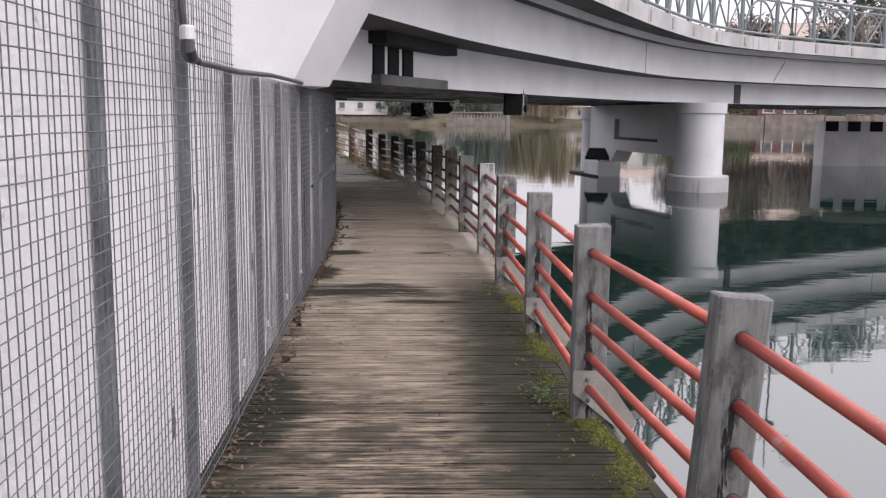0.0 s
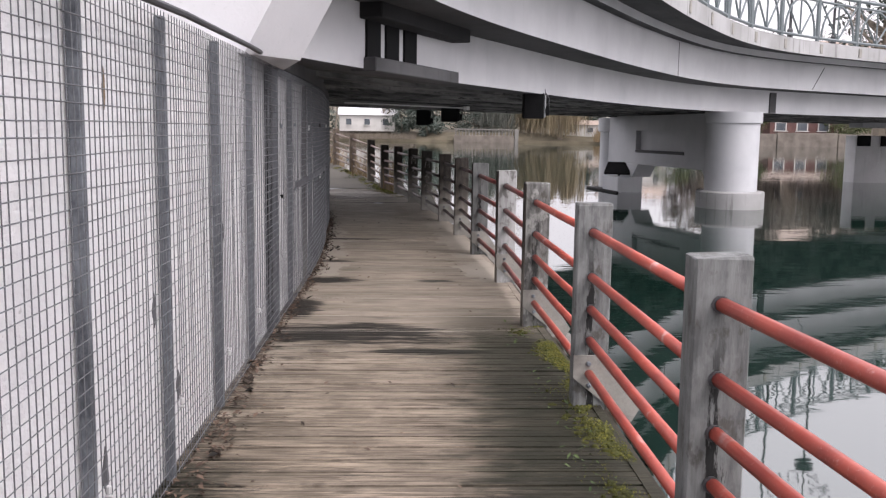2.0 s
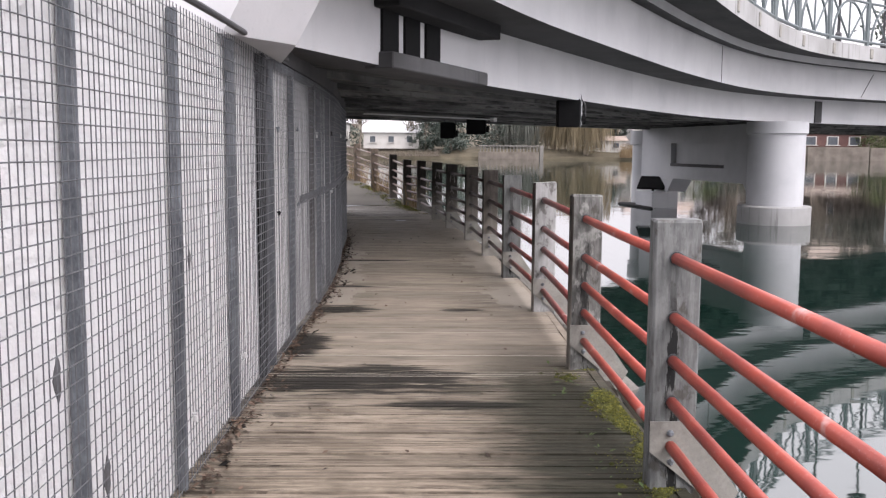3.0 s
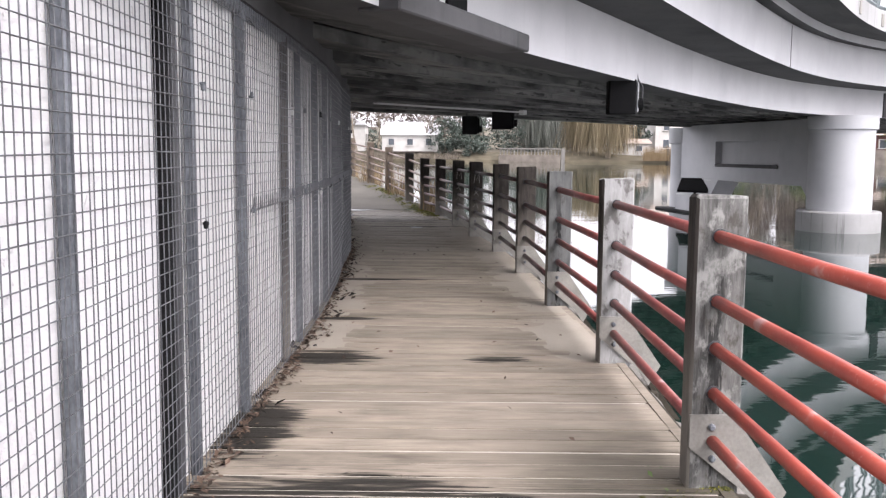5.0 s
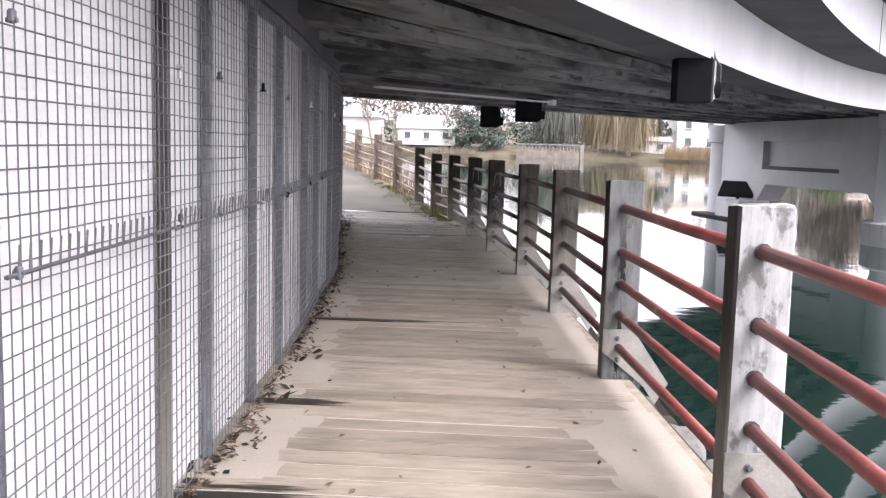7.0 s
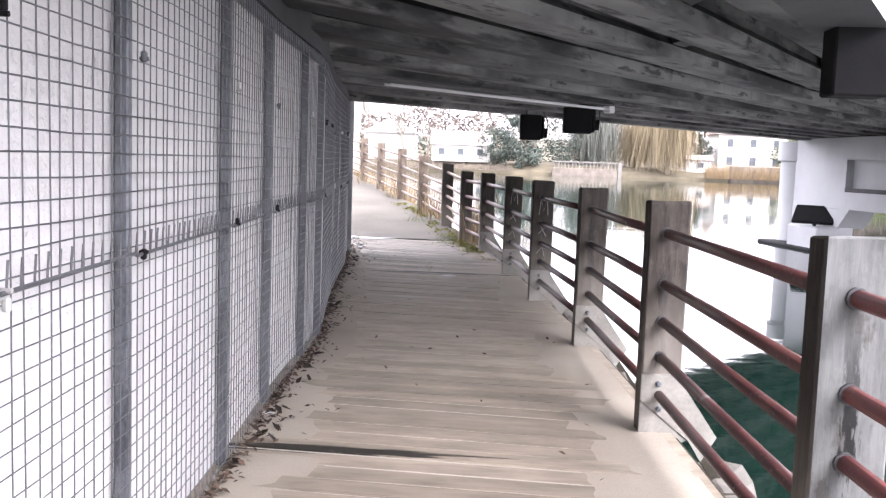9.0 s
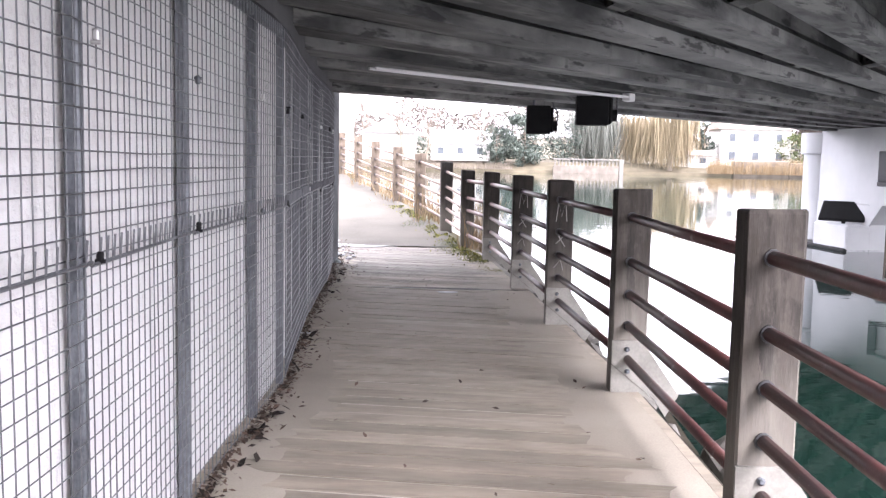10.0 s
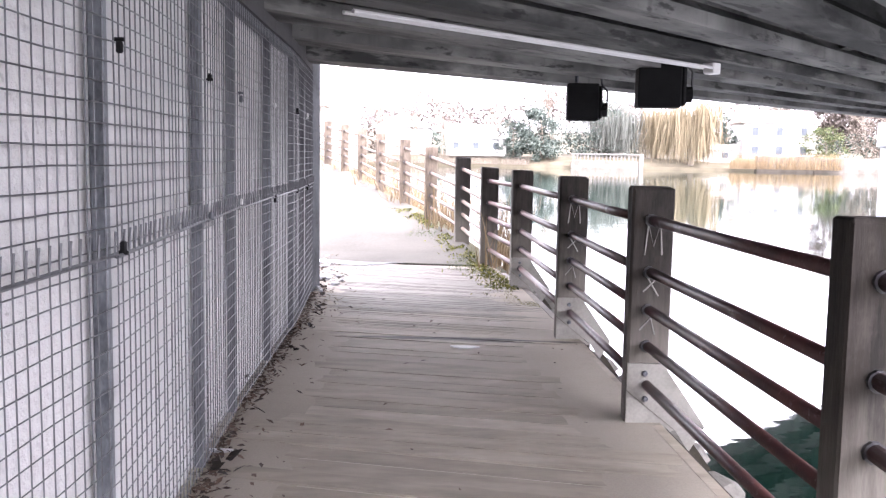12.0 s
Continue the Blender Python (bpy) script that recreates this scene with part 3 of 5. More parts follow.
# leaning white wing at the start of the bridge
bm = bmesh.new()
LEAN = 0.55
foot = [(-3.2, 5.973), (-0.5, 6.686), (-0.22, 7.177), (-0.55, 8.558), (-3.4, 8.558)]
lo = [bm.verts.new((x, y, 1.92)) for x, y in foot]
hi = [bm.verts.new((x + LEAN * 2.0, y - 0.1, 3.92)) for x, y in foot]
bm.faces.new(lo[::-1])
bm.faces.new(hi)
for k in range(5):
    bm.faces.new((lo[k], lo[(k + 1) % 5], hi[(k + 1) % 5], hi[k]))
wing = tagged(part("wall_wing", bm, FASCIA), "white leaning concrete wing wall of the bridge", "wall", kind="structure")

# ---- the bridge ----
FRONT = [(-0.8, 7.132), (-0.2, 8.826), (0.2, 9.896), (0.83, 11.411), (1.4, 12.526), (1.95, 13.551), (2.85, 15.334), (4.1, 17.652), (6.0, 20.772),
         (7.7, 22.822), (9.7, 24.427), (13.4, 26.745), (20, 30.489), (36, 38.334)]
BACK = [(-4.6, 18.008), (-2.6, 20.148), (-1.5, 21.307), (-0.86, 21.797), (-0.26, 22.466), (0.72, 23.491), (1.45, 24.249), (3.4, 26.388), (6.8, 30.133),
        (13, 35.214), (20, 39.226), (36, 47.249)]
N_LINE = 110
fp, ft, fn = smooth_line(FRONT, N_LINE)
bp, bt, bn = smooth_line(BACK, N_LINE)
bn = -bn
Z_BOT, Z_1, Z_2, Z_3 = 2.03, 2.61, 3.26, 3.45

bridge = thing("bridge", label="white painted curved concrete road bridge over the river", category="bridge")
bm = bmesh.new()
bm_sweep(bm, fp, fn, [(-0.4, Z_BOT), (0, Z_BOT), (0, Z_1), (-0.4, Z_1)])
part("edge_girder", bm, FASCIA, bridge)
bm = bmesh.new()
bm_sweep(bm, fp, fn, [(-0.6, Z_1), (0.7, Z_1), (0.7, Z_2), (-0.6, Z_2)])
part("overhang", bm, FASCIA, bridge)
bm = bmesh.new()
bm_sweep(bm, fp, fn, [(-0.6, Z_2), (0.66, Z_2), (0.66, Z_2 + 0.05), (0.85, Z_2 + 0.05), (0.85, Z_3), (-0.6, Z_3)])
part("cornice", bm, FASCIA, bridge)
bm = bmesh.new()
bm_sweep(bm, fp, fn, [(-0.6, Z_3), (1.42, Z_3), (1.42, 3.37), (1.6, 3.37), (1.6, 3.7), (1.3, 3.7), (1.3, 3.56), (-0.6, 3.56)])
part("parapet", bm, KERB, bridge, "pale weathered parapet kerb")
bm = bmesh.new()
bm_sweep(bm, bp, bn, [(-0.35, 1.97), (0, 1.97), (0, 2.75), (-0.35, 2.75)])
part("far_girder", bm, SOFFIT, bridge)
bm = bmesh.new()
bm_sweep(bm, bp, bn, [(-0.6, 2.75), (1.2, 2.75), (1.2, 3.56), (-0.6, 3.56)])
part("far_overhang", bm, FASCIA, bridge)
# undersides get dark concrete, the shade below them put into its colour
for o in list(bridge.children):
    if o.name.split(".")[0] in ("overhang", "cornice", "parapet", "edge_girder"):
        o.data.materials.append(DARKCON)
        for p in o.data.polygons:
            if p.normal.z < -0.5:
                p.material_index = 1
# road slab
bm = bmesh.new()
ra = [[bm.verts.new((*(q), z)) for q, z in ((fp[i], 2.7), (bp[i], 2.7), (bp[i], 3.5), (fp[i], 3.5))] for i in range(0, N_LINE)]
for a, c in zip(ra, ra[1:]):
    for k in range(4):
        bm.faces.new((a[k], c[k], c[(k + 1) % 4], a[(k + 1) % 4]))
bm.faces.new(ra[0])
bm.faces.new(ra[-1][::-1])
# coloured dark so that the gaps between the beams hold their shade
tagged(part("ceiling", bm, DARKCON), "dark concrete underside of the bridge deck, shade in its colour", "ceiling", kind="structure")
# beams under the slab, side by side along the bridge
BEAMS = 9
for j in range(BEAMS):
    s0 = 0.06 + j * 0.1
    s1 = s0 + 0.044
    zb = Z_BOT + (1.97 - Z_BOT) * s0 + 0.02
    bm = bmesh.new()
    rings = []
    for i in range(N_LINE):
        a, c = fp[i] * (1 - s0) + bp[i] * s0, fp[i] * (1 - s1) + bp[i] * s1
        m0, m1 = a * 0.72 + c * 0.28, a * 0.28 + c * 0.72
        rings.append([bm.verts.new((*q, z)) for q, z in ((a, zb), (c, zb), (c, zb + 0.09), (m1, zb + 0.16), (m1, 2.72), (m0, 2.72), (m0, zb + 0.16), (a, zb + 0.09))])
    for a, c in zip(rings, rings[1:]):
        for k in range(8):
            bm.faces.new((a[k], c[k], c[(k + 1) % 8], a[(k + 1) % 8]))
    bm.faces.new(rings[0])
    bm.faces.new(rings[-1][::-1])
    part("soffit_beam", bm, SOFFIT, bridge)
# cross diaphragms between the beams
for i in (14, 22, 30, 40, 52):
    for j in range(BEAMS - 1):
        k = i + (j % 2) * 2
        s0, s1 = 0.06 + j * 0.1 + 0.05, 0.06 + (j + 1) * 0.1 + 0.012
        a, c = fp[k] * (1 - s0) + bp[k] * s0, fp[k] * (1 - s1) + bp[k] * s1
        t = ft[k] * 0.12
        bm = bmesh.new()
        bm_prism(bm, [(*(a - t), 2.14), (*(c - t), 2.14), (*(c + t), 2.14), (*(a + t), 2.14)], (0, 0, 0.58))
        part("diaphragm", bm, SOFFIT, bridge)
# three black vent-slot blocks with painted-in shade, and the ledge below them


def along_front(y):
    i = int(np.argmin(np.abs(fp[:, 1] - y)))
    return fp[i], ft[i], fn[i]


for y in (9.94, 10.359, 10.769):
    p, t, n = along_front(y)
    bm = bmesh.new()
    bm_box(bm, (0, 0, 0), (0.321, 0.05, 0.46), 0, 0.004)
    o = part("vent_slot", bm, BLACK, bridge, "vertical vent slot, a black block holding the hole's shade")
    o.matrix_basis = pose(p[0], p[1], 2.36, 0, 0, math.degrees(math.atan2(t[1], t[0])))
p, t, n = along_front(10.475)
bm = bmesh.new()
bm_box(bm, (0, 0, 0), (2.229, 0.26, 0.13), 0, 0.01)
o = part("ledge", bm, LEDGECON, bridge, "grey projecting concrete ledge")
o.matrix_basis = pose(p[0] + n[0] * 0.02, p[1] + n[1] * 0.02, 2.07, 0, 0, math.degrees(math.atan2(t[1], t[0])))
# the corbel is near black, with the overhang's shade put into its colour
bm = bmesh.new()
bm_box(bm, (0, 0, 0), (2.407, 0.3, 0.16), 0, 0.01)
o = part("corbel", bm, BLACKCON, bridge, "near-black corbel, the overhang's shade in its colour")
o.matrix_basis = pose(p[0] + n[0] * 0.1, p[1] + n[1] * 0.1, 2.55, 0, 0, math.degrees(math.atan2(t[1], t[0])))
# dark joint gaps in the girder
i = int(np.argmin(np.abs(fp[:, 0] - 9.75)))
bm = bmesh.new()
bm_box(bm, (0, 0, 0), (0.28, 0.06, 0.52), 0, 0.004)
o = part("girder_joint", bm, DARKCON, bridge, "dark open joint in the girder")
o.matrix_basis = pose(fp[i][0], fp[i][1], 2.3, 0, 0, math.degrees(math.atan2(ft[i][1], ft[i][0])))

for x in (5.2, 10.6, 15.5):
    i = int(np.argmin(np.abs(fp[:, 0] - x)))
    q = fp[i] + fn[i] * 0.7
    bm = bmesh.new()
    bm_box(bm, (0, 0, 0), (0.025, 0.01, 0.66 if x != 10.6 else 0.74), 0, 0.002, 0 if x != 10.6 else 40)
    o = part("form_joint", bm, DARKCON, bridge, "thin dark construction joint")
    o.matrix_basis = pose(q[0], q[1], (Z_1 + Z_2) / 2, 0, 0, math.degrees(math.atan2(ft[i][1], ft[i][0])))

# parapet railing in panels of bars with an arch and crossed braces
def railing_panel(length):
    th = thing("parapet_railing", label="grey-green metal parapet railing with arches and braces", category="railing", group="railing panels on the bridge")
    h = length / 2

    def bar(name, pts, r, n=6):
        b = bmesh.new()
        bm_tube(b, pts, r, n)
        part(name, b, STEELGREEN, th)
    bar("post", [(-h, 0, -0.1), (-h, 0, 1.14)], 0.06)
    bar("top_rail", [(-h, 0, 1.12), (h, 0, 1.12)], 0.045)
    bar("mid_rail", [(-h, 0, 0.96), (h, 0, 0.96)], 0.03)
    bar("bottom_rail", [(-h, 0, 0.1), (h, 0, 0.1)], 0.035)
    arc = [(math.cos(a) * h * 0.82, 0, 0.1 + math.sin(a) * 0.82) for a in (math.pi * k / 14 for k in range(15))]
    bar("arch", arc, 0.028, 5)
    bar("brace", [(-h * 0.9, 0, 0.96), (0, 0, 0.1)], 0.024, 5)
    bar("brace", [(h * 0.9, 0, 0.96), (0, 0, 0.1)], 0.024, 5)
    bar("baluster", [(0, 0, 0.1), (0, 0, 0.96)], 0.024, 5)
    b = bmesh.new()
    bm_box(b, (-h, -0.09, -0.16), (0.12, 0.1, 0.22), 0, 0.01)
    part("bracket", b, PLATE, th)
    return th


out = fp + fn * 1.48
seg = np.r_[0, np.cumsum(np.linalg.norm(np.diff(out, axis=0), axis=1))]
PANEL = 1.75
first = None
for k in range(int(seg[-1] / PANEL) - 1):
    q = (k + 0.5) * PANEL
    a = np.array([np.interp(k * PANEL, seg, out[:, i]) for i in (0, 1)])
    c = np.array([np.interp((k + 1) * PANEL, seg, out[:, i]) for i in (0, 1)])
    if c[0] > 30 or a[1] < 8.024:
        continue
    m = (a + c) / 2
    mat = pose(m[0], m[1], 3.7, 0, 0, math.degrees(math.atan2(c[1] - a[1], c[0] - a[0])))
    if first is None:
        first = railing_panel(PANEL)
        first.matrix_basis = mat
    else:
        copy_thing(first, mat)

# street lamps on the parapet
def street_lamp(p, h, scrolls):
    th = thing("street_lamp", p, -35, "tall dark street lamp with " + ("scrolled ironwork" if scrolls else "a round head") + " on the parapet", "street lamp")
    b = bmesh.new()
    bm_tube(b, [(0, 0, -0.2), (0, 0, 0.2), (0, 0, 0.25), (0, 0, h)], [0.07, 0.07, 0.035, 0.025], 8)
    part("pole", b, CABLE, th)
    b = bmesh.new()
    bm_tube(b, [(0, 0, h - 0.02), (0, 0, h + 0.06), (0, 0, h + 0.16), (0, 0, h + 0.24), (0, 0, h + 0.27)], [0.06, 0.2, 0.24, 0.13, 0.02], 14)
    part("head", b, CABLE, th)
    if scrolls:
        for side, k in itertools.product((-1, 1), (0, 1)):
            arc = [(side * (0.3 + 0.32 * k + (0.3 - 0.018 * i) * math.cos(i * 0.5)), 0, h + 0.5 + 0.35 * k + (0.3 - 0.018 * i) * math.sin(i * 0.5)) for i in range(15)]
            b = bmesh.new()
            bm_tube(b, arc, 0.018, 5)
            part("scroll", b, CABLE, th)
        b = bmesh.new()
        bm_tube(b, [(0, 0, h), (0, 0, h + 1.3)], 0.02, 6)
        part("finial", b, CABLE, th)


street_lamp((9.35, 22.287, 3.7), 3.6, False)
street_lamp((11.0, 23.625, 3.7), 2.6, True)

# ---- piers in the river ----
CX, CY, PIER_TURN = 8.62, 23.62, 10.7
pier = thing("bridge_pier", (CX, CY, 0), PIER_TURN, label="pale concrete pier with round column and recessed panel wall", category="pier")
# the column stands at the pier's near end, the wall runs from it along local y
bm = bmesh.new()
bm_tube(bm, [(0, 0, -1.5), (0, 0, 1.72), (0, 0, 1.74)], [0.64, 0.64, 0.64], 144)
part("column", bm, PIER, pier)
bm = bmesh.new()
bm_tube(bm, [(0, 0, 1.74), (0, 0, 1.76), (0, 0, 2.03)], [0.64, 0.69, 0.69], 144)
part("capital", bm, PIER, pier)
bm = bmesh.new()
bm_tube(bm, [(0, 0, -1.5), (0, 0, 0.05), (0, 0, 0.08)], [0.83, 0.83, 0.8], 144)
part("collar", bm, KERB, pier, "stained concrete collar at the waterline")
for name, y0, y1, z0, z1 in (("head_beam", 0.3, 7.0, 1.55, 2.0), ("lower_beam", 0.3, 7.0, 0.55, 0.93), ("panel_jamb", 0.3, 1.9, 0.93, 1.55), ("panel_jamb", 4.97, 7.0, 0.93, 1.55)):
    bm = bmesh.new()
    bm_box(bm, (0, (y0 + y1) / 2, (z0 + z1) / 2), (0.6, y1 - y0, z1 - z0))
    part(name, bm, PIER, pier)
bm = bmesh.new()
bm_box(bm, (0.05, 3.43, 1.24), (0.38, 3.2, 0.7))
part("recessed_panel", bm, PIER, pier)
bm = bmesh.new()
bm_prism(bm, [(-0.31, 1.9, 0.98), (-0.31, 4.97, 0.98), (-0.31, 4.97, 0.9), (-0.31, 1.9, 0.9)], (0.2, 0, 0))
part("panel_sill", bm, LEDGECON, pier, "dirty sill of the recess")
bm = bmesh.new()
bm_tube(bm, [(0, 7.36, -1.5), (0, 7.36, 1.5), (0, 7.36, 1.52), (0, 7.36, 1.95)], [0.42, 0.42, 0.49, 0.49], 96)
part("pilaster", bm, PIER, pier)
bm = bmesh.new()
bm_box(bm, (-0.12, 6.1, -0.45), (0.35, 1.9, 2.0), 0, 0.02)
part("leg", bm, PIER, pier)
for y, side in ((5.16, -1), (0.55, 1)):
    bm = bmesh.new()
    bm_prism(bm, [(-0.3, y, 0.56), (-0.3, y + side * 0.4, 0.56), (-0.3, y, 0.15)], (0.6, 0, 0))
    part("haunch", bm, PIER, pier)
bm = bmesh.new()
bm_box(bm, (-0.5, 5.75, -0.55), (0.5, 1.2, 1.4), 0, 0.03)
part("base_block", bm, PIER, pier)
bm = bmesh.new()
bm_box(bm, (-0.36, 6.4, -0.33), (0.84, 2.5, 0.09), 0, 0.03)
part("footing", bm, BLACKCON, pier, "dark wet footing at the waterline")

spot = pose(CX, CY, 0, 0, 0, PIER_TURN) @ Vector((-0.5, 5.7, 0.15))
lamp = thing("floodlight", tuple(spot), PIER_TURN, label="dark tilted floodlight panel on the pier's base block", category="floodlight")
bm = bmesh.new()
bm_box(bm, (0, 0, 0), (0.85, 0.5, 0.08), 0, 0.02)
o = part("housing", bm, BLACK, lamp)
o.matrix_basis = pose(0, 0, 0.24, 45, 0, -45)
bm = bmesh.new()
bm_tube(bm, [(0.02, 0.02, -0.01), (0.02, 0.02, 0.22)], 0.04, 8)
part("stand", bm, BLACK, lamp)

pier2 = thing("bridge_abutment", label="white concrete far abutment with square dark openings", category="abutment")
bm = bmesh.new()
bm_box(bm, (23.15, 36.908, 0.35), (9.9, 0.9, 2.3), 0, 0.02)
part("body", bm, WALL, pier2)
bm = bmesh.new()
bm_box(bm, (23.3, 36.908, 1.95), (9.9, 1.1, 0.28), 0, 0.02)
part("cap", bm, PIER, pier2)
# openings are black blocks on the face, the recess's shade in their colour
for k in range(9):
    bm = bmesh.new()
    bm_box(bm, (18.5 + k * 0.95, 36.488, 1.3), (0.55, 0.12, 0.42), 0, 0.01)
    part("opening", bm, BLACK, pier2, "square opening, a black block holding its inner shade")

# ---- lamps and pipe under the bridge ----
def hung_lamp(p, w, h, top, turn, lens):
    th = thing("hanging_floodlight", p, turn, "black box floodlight hung under the bridge", "floodlight", "floodlights under the bridge")
    b = bmesh.new()
    bm_box(b, (0, 0, h / 2), (w, w * 0.7, h), 0, 0.012)
    part("housing", b, BLACK, th)
    b = bmesh.new()
    bm_box(b, (w * 0.56, 0.02, h / 2), (w * 0.13, w * 0.6, h * 0.92), 0, 0.02)
    part("lens", b, lens, th, "pale ribbed lens face" if lens is GLASS else "")
    b = bmesh.new()
    bm_tube(b, [(w * 0.5, 0, h * 0.3), (w * 0.78, 0, h * 0.35), (w * 0.78, 0, h * 0.8), (w * 0.6, 0, h), (w * 0.55, 0, top - p[2])], 0.012, 6)
    part("bracket", b, CABLE, th)
    b = bmesh.new()
    bm_tube(b, [(-w * 0.2, 0, h), (-w * 0.2, 0, top - p[2] + 0.03)], 0.02, 6)
    part("hanger", b, GALV, th)
    b = bmesh.new()
    bm_tube(b, [(w * 0.58, 0, h * 0.3), (w * 0.78, 0, h * 0.3)], 0.07, 10)
    part("gland", b, BLACK, th)


hung_lamp((2.36, 14.71, 1.67), 0.3, 0.38, 2.12, 0, GLASS)
hung_lamp((1.44, 21.797, 1.67), 0.37, 0.39, 2.08, 0, BLACK)
hung_lamp((0.86, 22.822, 1.59), 0.31, 0.36, 2.06, 0, BLACK)
pipes = thing("conduit", label="twin conduit pipes along a bridge beam, sky sheen in their pale colour", category="conduit")
for k in (0, 0.075):
    bm = bmesh.new()
    bm_tube(bm, [(-0.7 + k * 0.8, 18.499 - k * 0.6, 1.97), (1.72 + k * 0.8, 21.307 - k * 0.6, 1.97)], 0.012, 8)
    part("pipe", bm, PALEPIPE, pipes)
bm = bmesh.new()
bm_box(bm, (1.8, 21.351, 1.99), (0.12, 0.1, 0.13), 50, 0.01)
part("junction_box", bm, PALEPIPE, pipes)

# ---- mesh fence along the wall ----
FENCE_POSTS = [-2.675, -1.605, -0.535, 0.624, 1.712, 2.808, 3.833, 4.787, 5.813, 6.82, 7.934, 8.781, 9.896, 10.413, 11.233, 11.991, 13.105, 14.068, 15.155, 15.824, 17.028, 17.785, 18.855, 19.88, 20.772, 21.53]
WIRE_R = 0.0021
for a, c in zip(FENCE_POSTS, FENCE_POSTS[1:]):
    xa, xc = fence_x(a), fence_x(c)
    top = 2.75 if c < 3.878 else 1.92
    length = math.hypot(xc - xa, c - a)
    turn = math.degrees(math.atan2(c - a, xc - xa))
    th = thing("mesh_fence", (xa, a, 0), turn, "galvanised wire mesh panel on steel uprights against the white wall", "fence", "mesh panels along the wall")
    # upright behind the mesh (local y points to the wall)
    bm = bmesh.new()
    bm_box(bm, (0, 0.028, top / 2 - 0.02), (0.034, 0.04, top + 0.02), 0, 0.005)
    part("upright", bm, BROWNTIMBER if 9.806 < a < 10.074 else GALV, th)
    cell = rng.choice((0.05, 0.054, 0.058)) if not 3.7 < a < 7.5 else 0.044
    row = 0.05
    bm = bmesh.new()
    x = 0.03
    while x < length:
        lean = rng.uniform(-0.006, 0.006)
        bm_tube(bm, [(x, 0, 0.015), (x + lean, rng.uniform(-0.004, 0.004), top / 2), (x, 0, top)], WIRE_R, 4, False)
        x += cell
    z = 0.04
    while z < top:
        sag = rng.uniform(-0.006, 0.006)
        bm_tube(bm, [(0, -0.005, z), (length / 2, -0.005 + rng.uniform(-0.004, 0.004), z + sag), (length, -0.005, z)], WIRE_R, 4, False)
        z += row
    part("wire_mesh", bm, WIRE, th)
    if a > 8.469:
        # seam where an upper and a lower sheet of mesh overlap, with cut wire ends
        bm = bmesh.new()
        bm_tube(bm, [(0, -0.01, 0.965), (length, -0.01, 0.972)], 0.006, 5)
        x = 0.05
        while x < length:
            bm_tube(bm, [(x, -0.012, 0.965), (x, -0.016, 1.03)], 0.003, 4)
            x += cell
        part("seam", bm, WIRE, th)
    if a > 7.132:
        bm = bmesh.new()
        bm_box(bm, (length / 2, 0.03, top - 0.02), (length, 0.04, 0.05), 0, 0.004)
        part("head_rail", bm, GALV, th)
    for z in (1.5, 0.97) if a > 7.132 else (0.3,):
        bm = bmesh.new()
        bm_box(bm, (0.05, -0.012, z + rng.uniform(-0.03, 0.03)), (0.018, 0.016, 0.03), 0, 0.004)
        bm_tube(bm, [(0.05, -0.024, z), (0.05, 0.0, z)], 0.006, 6)
        part("clip", bm, rng.choice((ZINC, GALV, BLACK)) if a > 7.132 else ZINC, th, "small wire clip")

# black tubes added in place of the dark gap beside an upright
pipe = thing("downpipe", label="black tubes standing for the dark gap behind the mesh", category="pipe")
for y, rad in ((7.631, 0.028), (7.738, 0.022)):
    bm = bmesh.new()
    bm_tube(bm, [(fence_x(y) - 0.036, y, 0.0), (fence_x(y) - 0.036, y + 0.02, 1.0), (fence_x(y) - 0.036, y, 2.02)], rad, 10)
    part("pipe", bm, BLACK if rad > 0.025 else CABLE, pipe)
# cable and bulkhead on top of the fence
cable = thing("cable", label="thick dark cable along the fence top", category="cable")
bm = bmesh.new()
bm_tube(bm, [(-0.44, 2.568, 2.75), (-0.44, 2.585, 2.1), (-0.43, 2.612, 1.96), (-0.42, 2.764, 1.9), (-0.42, 3.718, 1.9), (-0.42, 4.903, 1.93), (-0.42, 6.419, 1.94), (-0.43, 8.202, 1.94)], 0.015, 8)
part("sheath", bm, CABLE, cable)
box = thing("cable_gland", (-0.42, 2.585, 1.965), label="pale plastic cable gland with a dark elbow", category="gland")
bm = bmesh.new()
bm_tube(bm, [(0, 0, 0.005), (0, 0, 0.012), (0, 0, 0.058), (0, 0, 0.066)], [0.022, 0.03, 0.03, 0.02], 14)
part("collar", bm, ZINC, box)
bm = bmesh.new()
bm_tube(bm, [(0, 0, 0.01), (0, 0.0, -0.025), (0, 0.04, -0.05), (0, 0.1, -0.058)], [0.027, 0.03, 0.028, 0.022], 12)
part("elbow", bm, CABLE, box)

# ---- guard rail on the water side ----
POST_W, POST_T, POST_H = 0.19, 0.11, 1.1
RAIL_Z = (0.95, 0.71, 0.535, 0.365, 0.185)


def post_mesh(seed, material, shade_side=False):
    r = random.Random(seed)
    b = bmesh.new()
    bm_box(b, (POST_W / 2, 0, POST_H / 2 - 0.12), (POST_W, POST_T, POST_H + 0.24), 0, 0.008)
    for v in b.verts:
        v.co.x += r.uniform(-0.003, 0.003)
        v.co.z += r.uniform(-0.006, 0.006) if v.co.z > 0.5 else 0
    me = mesh_of("post", b, material)
    # the face towards the wall goes near black, its shade painted in
    if shade_side:
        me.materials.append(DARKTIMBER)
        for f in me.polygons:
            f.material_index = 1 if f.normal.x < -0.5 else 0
    return me


